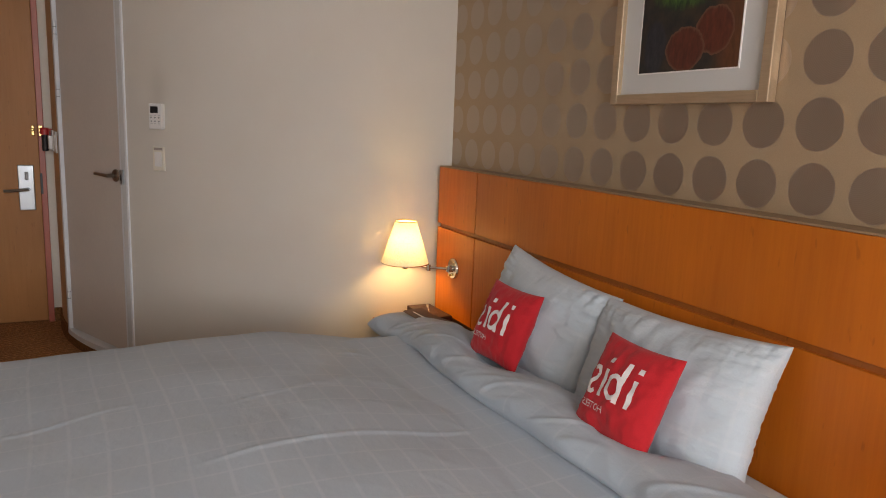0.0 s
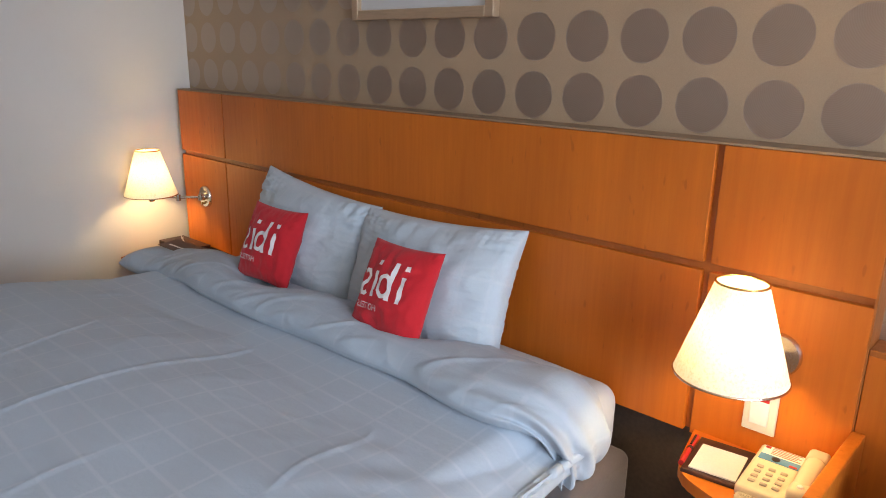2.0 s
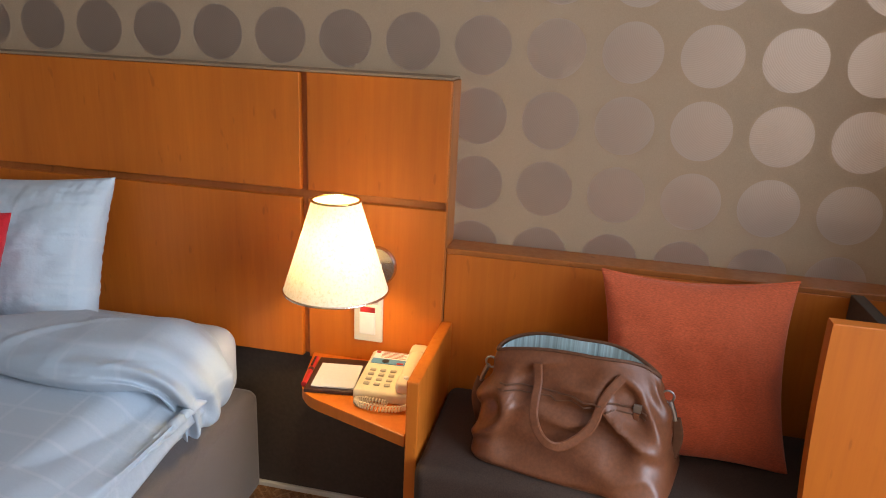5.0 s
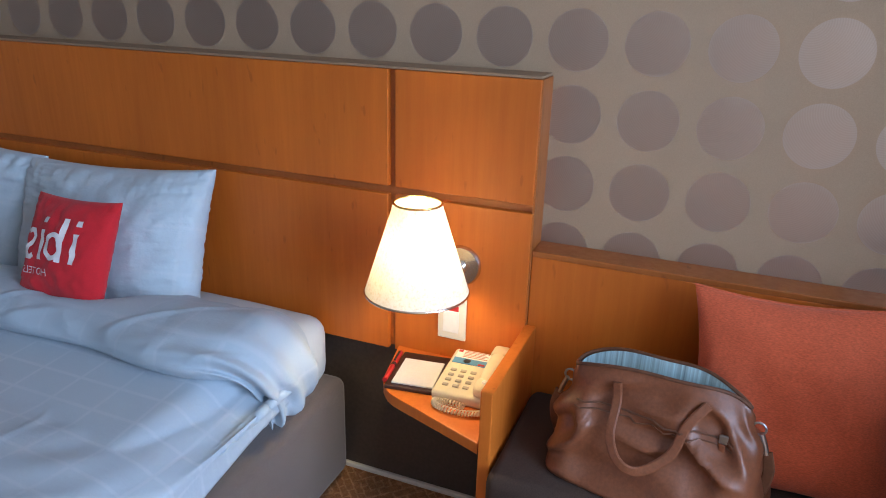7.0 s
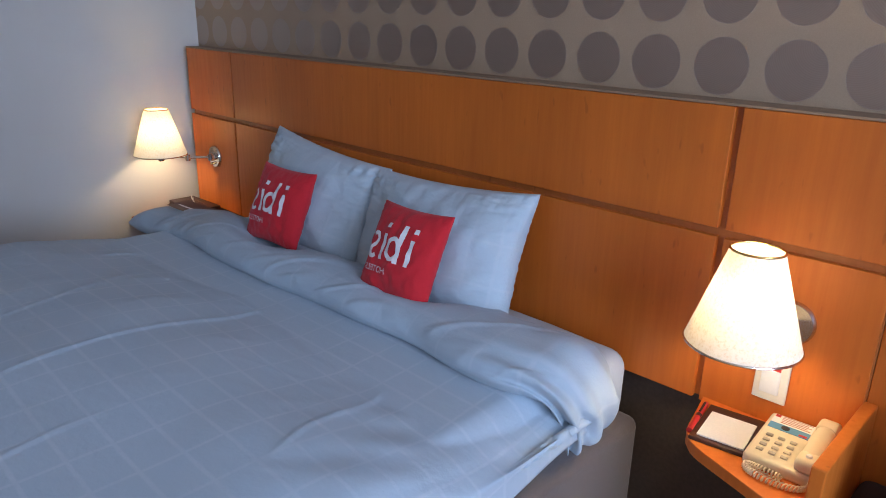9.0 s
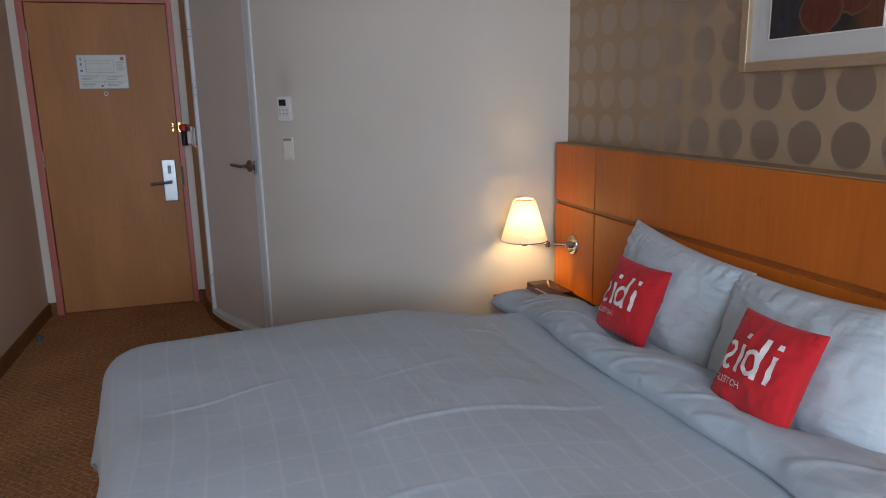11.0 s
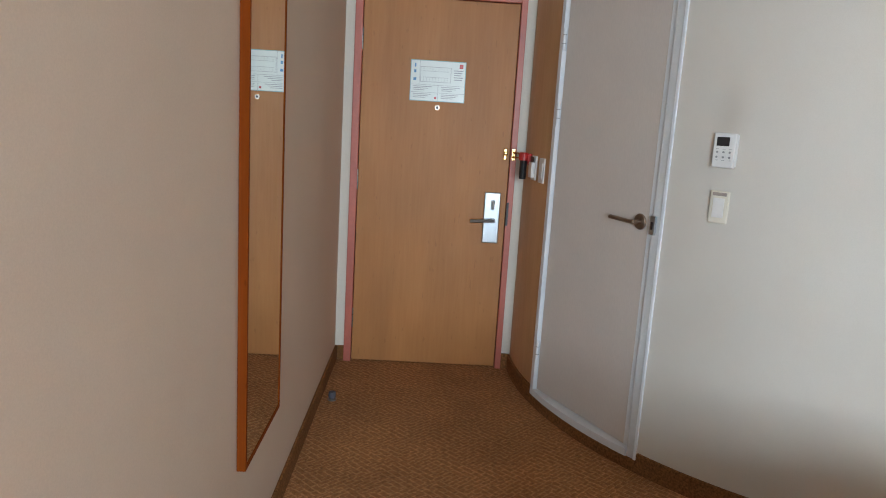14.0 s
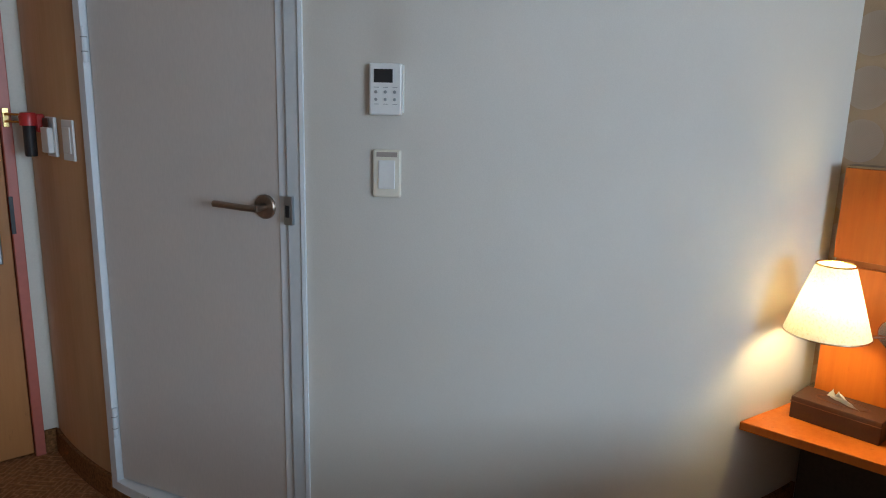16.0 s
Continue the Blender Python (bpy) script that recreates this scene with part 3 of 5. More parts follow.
for x0, x1, z0, z1 in ((-0.132, -0.116, 0.0, 0.014), (-0.130, -0.118, 0.04, 0.056), (-0.128, -0.12, 0.07, 0.09)):
    part("blue_mark", box(x0, x1, -0.0063, -0.0054, z0, z1), BLUE_INK, sign)

guard = thing("door_guard", (-0.1, END_Y, 1.235), "polished brass swing bar door guard", "door guard")
part("door_plate", box(-0.030, -0.012, -0.005, 0.003, -0.032, 0.032, 0.004), BRASS, guard)
part("knob", moved(lathe([(0, 0), (0.006, 0), (0.005, 0.02), (0.011, 0.026), (0.011, 0.034), (0, 0.038)], 20), pose(-0.021, -0.004, 0.004, 90, 0, 0)), BRASS, guard, "", True)
part("frame_plate", box(0.012, 0.032, -0.0235, -0.0185, -0.032, 0.032, 0.002), BRASS, guard)
part("swing_bar", join(tube([(0.02, -0.028, 0.012), (0.05, -0.075, 0.012), (0.075, -0.115, 0.012)], 0.004), tube([(0.02, -0.028, -0.012), (0.05, -0.075, -0.012), (0.075, -0.115, -0.012)], 0.004),
                       tube([(0.075, -0.115, 0.014), (0.075, -0.115, -0.014)], 0.004)), BRASS, guard, "", True)

# torch in its wall holder, key card slot and switch on the strip of bowed wall beside the door
STRIP = 3.7
torch = thing("emergency_torch", (*arc(STRIP + 1.7).to_2d(), 1.225), "small red and black emergency torch hung in a wall holder", "torch")
torch.rotation_euler[2] = radians(STRIP + 1.7)
part("holder", box(-0.024, -0.001, -0.022, 0.022, -0.03, 0.028, 0.005), RED_PLASTIC, torch, "red plastic holder")
part("torch_head", moved(lathe([(0, 0), (0.026, 0), (0.027, 0.028), (0.022, 0.04), (0, 0.042)], 24), pose(-0.042, 0, -0.008)), RED_PLASTIC, torch, "red torch head", True)
part("torch_body", moved(lathe([(0, 0), (0.017, 0.002), (0.0185, 0.01), (0.0185, 0.095), (0.020, 0.1), (0, 0.1)], 24), pose(-0.042, 0, -0.108)), BLACK, torch, "black torch body", True)
card = thing("key_card_switch", (*arc(STRIP + 4.4).to_2d(), 1.185), "white key card power switch on the wall", "switch")
card.rotation_euler[2] = radians(STRIP + 4.4)
part("plate", box(-0.012, -0.001, -0.036, 0.036, -0.062, 0.062, 0.004), WHITE_PLASTIC, card)
part("card_slot", box(-0.030, -0.012, -0.028, 0.028, -0.05, 0.03, 0.004), WHITE_PLASTIC, card)
part("key_card", box(-0.023, -0.019, -0.024, 0.024, 0.0, 0.058, 0.001), BROWN_LEATHERETTE, card, "dark key card in the slot")
sw = thing("light_switch", (*arc(STRIP + 7.9).to_2d(), 1.18), "white light switch plate on the wall", "switch", group="wall switches")
sw.rotation_euler[2] = radians(STRIP + 7.9)
part("plate", box(-0.009, -0.001, -0.036, 0.036, -0.062, 0.062, 0.003), WHITE_PLASTIC, sw)
part("rocker", box(-0.013, -0.009, -0.022, 0.022, -0.04, 0.04, 0.002), WHITE_PLASTIC, sw)

stop = thing("door_stop", (-0.955, 4.93, 0.0), "small grey rubber door stop on the carpet", "door stop")
part("base", lathe([(0, 0), (0.022, 0), (0.022, 0.008), (0.016, 0.012), (0, 0.012)], 24), STEEL, stop, "", True)
part("buffer", moved(lathe([(0, 0), (0.017, 0), (0.019, 0.012), (0.017, 0.03), (0, 0.033)], 24), pose(0, 0, 0.012)), RUBBER, stop, "", True)

# ---- bathroom door ----
bath = thing("door_2", (0, 0, 0), "pale grey flush bathroom door, closed, in a white frame", "door", kind="structure")
pa, pb = arc(BD_A + 1.0, ARC_R - 0.012), arc(BD_B - 1.5, ARC_R - 0.012)
along = (pb - pa).normalized()
width = (pb - pa).length
# leaf frame: x along the door from the hinges, y into the room
inward = Vector((along.y, -along.x, 0))
if inward.dot(arc(25, ARC_R + 1) - arc(25, ARC_R)) < 0:
    inward = -inward
leaf_m = Matrix(((along.x, inward.x, 0, pa.x), (along.y, inward.y, 0, pa.y), (0, 0, 1, 0), (0, 0, 0, 1)))
leaf = part("door_leaf", moved(box(0.004, width - 0.003, -0.036, 0.004, 0.088, BD_H - 0.005, 0.002), leaf_m), DOOR_GREY, bath, "pale grey laminate leaf")
part("edge_strip", moved(box(width - 0.028, width - 0.002, -0.03, 0.0075, 0.088, BD_H - 0.006, 0.001), leaf_m), WHITE_PAINT, leaf, "white closing edge")
part("door_frame", arc_wall(BD_A, BD_A + 0.95, 0.052, BD_H + 0.045, ARC_R + 0.010, ARC_R - T, 2), WHITE_PAINT, bath, "white painted frame")
# closing-side jamb, greyer than the rest of the frame
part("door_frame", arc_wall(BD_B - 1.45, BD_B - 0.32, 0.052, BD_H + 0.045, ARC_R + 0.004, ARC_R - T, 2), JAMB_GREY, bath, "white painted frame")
part("door_frame", arc_wall(BD_A + 0.95, BD_B - 1.45, BD_H, BD_H + 0.045, ARC_R + 0.010, ARC_R - T, 12), WHITE_PAINT, bath, "white painted frame")
part("frame_bead", arc_wall(BD_B - 0.32, BD_B, 0.052, BD_H + 0.045, ARC_R + 0.009, ARC_R - T, 2), WHITE_PAINT, bath, "raised white bead along the frame")
part("door_sill", arc_wall(BD_A + 0.95, BD_B - 1.45, 0.052, 0.084, ARC_R + 0.012, ARC_R - T, 12), WHITE_PAINT, bath, "raised white curved sill")
for z in (1.80, 1.46, 0.29):
    hinge = part("hinge", moved(tube([(-0.004, 0.014, z - 0.05), (-0.004, 0.014, z + 0.05)], 0.009), leaf_m), WHITE_PAINT, bath, "white painted hinge", True)
    for dz in (-0.02, 0.02):
        part("knuckle_gap", moved(tube([(-0.004, 0.014, z + dz - 0.0015), (-0.004, 0.014, z + dz + 0.0015)], 0.0094), leaf_m), GREY_INK, hinge)
lx = width - 0.075
lever = part("lever_handle", moved(join(
    moved(lathe([(0, 0), (0.033, 0), (0.033, 0.006), (0.030, 0.009), (0, 0.009)], 32), pose(lx, 0.004, 1.04, -90, 0, 0)),
    tube([(lx, 0.012, 1.04), (lx, 0.05, 1.04)], 0.010, 16),
    tube([(lx + 0.006, 0.05, 1.04), (lx - 0.03, 0.052, 1.04), (lx - 0.135, 0.05, 1.043)], 0.009, 12)), leaf_m), BRONZE, bath, "aged nickel lever on a round rose", True)
strike = part("strike_plate", moved(box(width - 0.004, width + 0.022, -0.01, 0.0225, 1.0, 1.075, 0.001), leaf_m), STEEL, bath, "steel strike plate")
part("latch", moved(box(width + 0.002, width + 0.014, 0.022, 0.025, 1.020, 1.052, 0.001), leaf_m), BLACK, strike)


# ---- thermostat and switch on the bowed wall ----
def on_arc(theta, z):
    p = arc(theta)
    return pose(p.x, p.y, z, 0, 0, theta)


thermostat = thing("thermostat", on_arc(44.3, 1.351), "white room thermostat with a dark display", "thermostat")
part("case", box(-0.022, -0.001, -0.040, 0.040, -0.062, 0.062, 0.004), WHITE_PLASTIC, thermostat)
part("side_flap", box(-0.019, -0.003, -0.044, -0.0405, -0.055, 0.058, 0.001), WHITE_PLASTIC, thermostat)
part("display", box(-0.0235, -0.0215, -0.018, 0.028, 0.016, 0.048, 0.0005), BLACK, thermostat, "dark display")
for r in range(2):
    for c in range(3):
        part("button", moved(lathe([(0, 0.003), (0.0032, 0.003), (0.0042, 0), (0, 0)], 14), pose(-0.022, 0.023 - c * 0.023, -0.006 - r * 0.018, 0, -90, 0)), GREY_INK, thermostat, "", True)
        part("caption", box(-0.0226, -0.0218, 0.016 - c * 0.023, 0.028 - c * 0.023, (0.004 if r == 0 else -0.036), (0.0055 if r == 0 else -0.0345)), GREY_INK, thermostat)
wall_switch = thing("light_switch", on_arc(44.4, 1.145), "white light switch with a rocker and name strip", "switch", group="wall switches")
part("plate", box(-0.012, -0.001, -0.036, 0.036, -0.060, 0.060, 0.005), PLASTIC, wall_switch)
part("rocker", box(-0.0165, -0.012, -0.021, 0.021, -0.038, 0.034, 0.002), WHITE_PLASTIC, wall_switch)
part("name_strip", box(-0.0135, -0.0115, -0.026, 0.026, 0.042, 0.054, 0.0005), plain("taupe_strip", (0.36, 0.30, 0.27), 0.5), wall_switch, "taupe name strip")

# ---- mirror on the corridor wall ----
mirror = thing("wall_mirror", (LEFT_X, 3.628, 1.16), "tall mirror in a reddish-brown wooden frame", "mirror")
MY, MZ = 0.221, 0.735
part("backing", box(0.0005, 0.012, -MY + 0.003, MY - 0.003, -MZ + 0.003, MZ - 0.003), DARK_PANEL, mirror)
part("mirror_glass", box(0.0122, 0.0238, -MY + 0.012, MY - 0.012, -MZ + 0.012, MZ - 0.012), MIRROR, mirror, "clear mirror glass")
for y0, y1, z0, z1 in ((-MY, -MY + 0.014, -MZ, MZ), (MY - 0.014, MY, -MZ, MZ), (-MY + 0.014, MY - 0.014, -MZ, -MZ + 0.014), (-MY + 0.014, MY - 0.014, MZ - 0.014, MZ)):
    part("frame_bar", box(0.001, 0.026, y0, y1, z0, z1, 0.0015), MIRROR_WOOD, mirror)

# ---- headboard and panelling ----
HB_Y0, HB_Y1, V1, V2 = 0.645, 3.555, 3.16, 0.996
HB_TOP, HB_MID, HB_LOW, WAINS = 1.163, 0.874, 0.445, 0.775
headboard = thing("headboard", (WALL_X, 0, 0), "wide cherry-veneered headboard of six panels fixed to the wall", "headboard")
# same wood as the panels, darkened to hold the grooves' shade in its colour
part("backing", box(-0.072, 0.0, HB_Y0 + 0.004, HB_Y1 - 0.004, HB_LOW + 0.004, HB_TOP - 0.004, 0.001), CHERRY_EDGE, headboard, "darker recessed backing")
part("top_ledge", box(-0.087, 0.0, HB_Y0, HB_Y1, HB_TOP - 0.003, HB_TOP + 0.003, 0.001), plain("taupe_ledge", (0.30, 0.195, 0.115), 0.6), headboard, "thin taupe top ledge")
for y0, y1 in ((HB_Y0, V2 - 0.009), (V2 + 0.009, V1 - 0.004), (V1 + 0.004, HB_Y1)):
    part("panel", box(-0.087, -0.070, y0, y1, HB_MID + 0.010, HB_TOP - 0.004, 0.002), CHERRY, headboard)
    part("panel", box(-0.087, -0.070, y0, y1, HB_LOW, HB_MID - 0.010, 0.002), CHERRY, headboard)
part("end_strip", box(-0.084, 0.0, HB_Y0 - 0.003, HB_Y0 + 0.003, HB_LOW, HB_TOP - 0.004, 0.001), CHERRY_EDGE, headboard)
structure("trim_panel", box(WALL_X - 0.045, WALL_X, HB_Y0 + 0.01, HB_Y1 + 0.03, 0.0, HB_LOW - 0.002), DARK_PANEL, "charcoal panel under the headboard")
structure("baseboard_east", box(WALL_X - 0.058, WALL_X - 0.045, HB_Y0 + 0.01, HB_Y1 + 0.02, 0, 0.014, 0.003), CREAM_PAINT, "thin pale strip along the foot of the charcoal panel")
wains = thing("wall_panelling", (WALL_X, 0, 0), "low cherry-veneered wall panelling behind the bench", "wall panel")
part("panel", box(-0.078, -0.0005, -1.9, HB_Y0 - 0.0035, 0.30, WAINS - 0.014, 0.002), CHERRY, wains)
part("cap", box(-0.080, -0.0005, -1.9, HB_Y0 - 0.0035, WAINS - 0.014, WAINS, 0.002), CHERRY_EDGE, wains, "cherry cap rail")

# ---- bedside shelves and the bench ----
def rounded(points, r, seg=6):
    """An outline with its corners rounded by r (one radius a corner)."""
    out = []
    n = len(points)
    for i, (p, rad) in enumerate(zip(points, r)):
        p = Vector(p)
        a, b = Vector(points[i - 1]), Vector(points[(i + 1) % n])
        if rad < 1e-5:
            out.append(tuple(p))
            continue
        p0, p1 = p + (a - p).normalized() * rad, p + (b - p).normalized() * rad
        for k in range(seg + 1):
            q = k / seg
            out.append(tuple(p0 * (1 - q) ** 2 + p * 2 * q * (1 - q) + p1 * q * q))
    return out


SHELF_Z = 0.458
BX = FRONT_X - 0.001
right_shelf = thing("bedside_shelf", (0, 0, SHELF_Z), "cherry-veneered bedside shelf with a rounded corner under the headboard", "shelf", group="bedside shelves")
part("board", prism(rounded([(BX + 0.04, 0.648), (1.468, 0.648), (1.575, 0.93), (BX + 0.04, 0.985)], (0, 0.0, 0.06, 0)), -0.028, 0.0, 0.003), CHERRY, right_shelf)
LEFT_SHELF_Z = 0.395
left_shelf = thing("bedside_shelf", (0, 0, LEFT_SHELF_Z), "cherry-veneered bedside shelf between the bed and the bowed wall", "shelf", group="bedside shelves")
part("board", prism(rounded([(BX + 0.04, 3.602), (1.475, 3.640), (1.55, 3.12), (BX + 0.04, 3.07)], (0, 0.0, 0.06, 0)), -0.028, 0.0, 0.003), CHERRY, left_shelf)
part("bracket", box(1.60, BX + 0.04, 3.20, 3.225, -0.12, -0.029, 0.002), DARK_PANEL, left_shelf)

bench = thing("bench", (0, 0, 0), "built-in window bench with a dark brown upholstered seat", "bench")
SEAT_Z = 0.425
part("seat", box(1.415, 1.785, -0.233, 0.615, SEAT_Z - 0.105, SEAT_Z, 0.025, 4), SEAT_FABRIC, bench, "dark brown padded seat", True)
part("seat_base", box(1.45, 1.785, -0.233, 0.615, 0.0, SEAT_Z - 0.106, 0.003), DARK_PANEL, bench, "dark plinth")
part("side_panel", box(1.462, 1.785, 0.618, 0.645, 0.0, 0.588, 0.003), CHERRY, bench, "cherry side panel next to the bedside shelf")
ARM_X, ARM_Y, ARM_Z = 1.40, -0.075, 0.845
arm_out = [(ARM_Y, ARM_Z)]
for k in range(13):
    q = k / 12
    arm_out.append((ARM_Y - 0.09 * q ** 2.0, ARM_Z - 0.005 - (ARM_Z - 0.005) * q))
arm_out += [(-0.595, 0.0), (-0.595, ARM_Z)]
part("arm_panel", moved(prism(arm_out, -0.014, 0.014, 0.002), Matrix(((0, 0, 1, ARM_X), (1, 0, 0, 0), (0, 1, 0, 0), (0, 0, 0, 1)))), CHERRY, bench, "cherry end panel with a curved edge")

# added panel: blocks window light, with the bench corner's shade put into its colour
part("shade_panel", box(1.486, 1.785, -0.262, -0.236, 0.0, 0.770, 0.002), DARK_PANEL, bench, "added dark panel that shades the bench corner")

# ---- bed ----
BED_X0, BED_X1, BED_Y0, BED_Y1 = -0.075, 1.765, 1.165, 2.955
BASE_TOP, MAT_TOP = 0.335, 0.520
bed = thing("bed", (0, 0, 0), "double bed with a grey-brown upholstered base and a white fitted sheet", "bed")
part("base", box(BED_X0 + 0.0, BED_X1 + 0.008, BED_Y0 - 0.038, BED_Y1 + 0.03, 0.03, BASE_TOP, 0.03, 5), BASE_FABRIC, bed, "grey-brown upholstered base", True)
part("plinth", box(BED_X0 + 0.08, BED_X1 - 0.08, BED_Y0 + 0.06, BED_Y1 - 0.06, 0.0, 0.032), BLACK, bed)


def mattress_bm():
    bm = box(BED_X0, BED_X1, BED_Y0, BED_Y1, BASE_TOP - 0.01, MAT_TOP, 0.055, 5)
    bmesh.ops.subdivide_edges(bm, edges=[e for e in bm.edges if e.calc_length() > 0.2], cuts=24, use_grid_fill=True)
    for v in bm.verts:
        n = noise.noise(v.co * 5.0) * 0.006 + noise.noise(v.co * 17.0) * 0.003
        v.co.z += n if v.co.z > 0.40 else 0
        if v.co.z < 0.46:
            v.co.y += noise.noise(Vector((v.co.x * 22, v.co.z * 3, 1))) * 0.007
            v.co.x += noise.noise(Vector((v.co.y * 22, v.co.z * 3, 7))) * 0.006
    return bm


part("mattress", mattress_bm(), SHEET, bed, "white fitted sheet over the mattress", True)

DUV_TOP = 0.585
DX0, DX1 = -0.082, 1.47          # foot edge and head end of the duvet's top
DY0, DY1 = 1.135, 3.015


def duvet_height(x, y):
    v = Vector((x, y, 0))
    h = 0.012 * noise.noise(v * 1.9) + 0.006 * noise.noise(v * 4.1 + Vector((3, 1, 0)))
    # long soft swells that run across the bed
    h += 0.006 * noise.noise(Vector((x * 5.0 + 1.2 * noise.noise(v * 1.7), y * 1.1, 4.0))) * smoothstep(0.1, 0.6, x)
    # sharp press creases along the bed's length, pinched at one end
    for x0, y0, x1, y1, high in ((0.50, 1.96, 1.20, 2.01, 0.007), (0.80, 1.34, 1.16, 1.44, 0.006), (0.55, 2.25, 1.06, 2.47, 0.004), (0.15, 1.62, 0.62, 1.66, 0.005), (1.02, 2.72, 1.24, 2.66, 0.008), (-0.02, 2.30, 0.34, 2.36, 0.005)):
        q = (x - x0) / (x1 - x0)
        if -0.15 < q < 1.15:
            d = y - (y0 + (y1 - y0) * q + 0.010 * math.sin(q * 7.0 + y0 * 9))
            ends = smoothstep(-0.15, 0.15, q) * (1 - smoothstep(0.85, 1.15, q))
            h += high * ends * (math.exp(-(d / 0.007) ** 2) * 0.45 + math.exp(-(d / 0.05) ** 2) * (0.12 if d > 0 else -0.06))
    # fine dragged wrinkles, stronger towards the turned-down edge
    w1 = 1 - abs(noise.noise(Vector((x * 7.0 + y * 2.0 + 0.6 * noise.noise(v * 3.0), y * 5.0 - x * 2.0, 12.0))))
    h += 0.0014 * max(0.0, w1 - 0.80) / 0.20 * (0.4 + 0.6 * smoothstep(0.4, 1.2, x))
    # pinched creases by the corner at the shelf side
    c = max(0.0, 1 - math.hypot((x - 1.0) / 0.5, (y - 1.25) / 0.35))
    h += 0.007 * c * noise.noise(Vector((x * 9 + y * 4, y * 10, 2.0)))
    return h


def duvet_place(u, v):
    """A sheet laid over a rounded slab: past the edge it rolls over and hangs, with folds."""
    near = DY0 - 0.19 + 0.05 * smoothstep(0.70, 1.0, u)     # the side hem rises under the turned-down edge
    w = near + (DY1 + 0.25 - near) * v
    foot = DX0 - 0.110 * smoothstep(2.0, 3.0, w)     # pulled further over the foot at the far corner
    s = (foot - 0.40) + (DX1 - foot + 0.40) * u
    # narrower overhang beside the shelf
    rc = 0.13
    ix0, iy0, iy1 = foot + rc, DY0 + rc, DY1 - rc
    cx, cy = max(s, ix0), min(max(w, iy0), iy1)
    d = Vector((s - cx, w - cy, 0))
    e = d.length - rc
    if d.length < 1e-6 or e <= -rc * 0.35:
        x, y = s, w
        drop, out = 0.0, 0.0
    else:
        n = d.normalized()
        edge = Vector((cx, cy, 0)) + n * rc
        g = max(e, -rc * 0.35)
        bend = 0.10
        a = min(max(g + rc * 0.35, 0) / bend, math.pi / 2)
        run = bend * math.sin(a) - rc * 0.35
        drop = bend * (1 - math.cos(a)) + max(0.0, g + rc * 0.35 - bend * math.pi / 2)
        along_edge = s * 1.0 + w * 1.0
        wave = noise.noise(Vector((along_edge * 5.5, 3.0, 0.0))) * 0.035 + noise.noise(Vector((along_edge * 13, 8.0, 0))) * 0.012
        flare = max(0.0, -n.x) * max(0.0, n.y) * 2
        run += wave * smoothstep(0.03, 0.28, drop) * (1 - 0.85 * smoothstep(0.60, 0.92, u)) + (0.10 + 0.26 * flare) * max(0.0, drop)
        if n.y < -0.5:  # tucked in beside the turned-down edge
            run -= 0.034 * smoothstep(0.60, 0.97, u) * smoothstep(0.0, 0.12, drop)
        x, y = edge.x + n.x * run, edge.y + n.y * run
    fade = 1 - smoothstep(0.0, 0.1, drop)
    z = DUV_TOP + duvet_height(x, y) * fade - drop + 0.035 * math.sin(math.pi * min(1, max(0, (y - DY0) / (DY1 - DY0)))) ** 0.6 * fade - 0.02
    # the top sinks to the mattress where it meets the turned-down edge
    z -= 0.078 * smoothstep(0.75, 1.30, x) * fade
    z -= 0.032 * smoothstep(0.7, -0.12, x)
    if BED_X0 < x < BED_X1 and BED_Y0 < y < BED_Y1:
        rise = min(1.0, (y - BED_Y0) / 0.07, (BED_Y1 - y) / 0.07, (x - BED_X0) / 0.07)
        z = max(z, MAT_TOP + 0.014 - 0.05 * (1 - rise) ** 2)
    z = max(z, 0.05)
    return Vector((x, y, z))


duvet_bm = grid(260, 330, duvet_place, uv=lambda u, v: (1.91 * u, 2.47 * v))
duvet = thing("duvet", (0, 0, 0), "pale blue-grey checked duvet with its top edge turned down", "duvet")
cover = part("cover", duvet_bm, DUVET, duvet, "", True)
sol = cover.modifiers.new("thickness", "SOLIDIFY")
sol.thickness, sol.offset = 0.012, -1


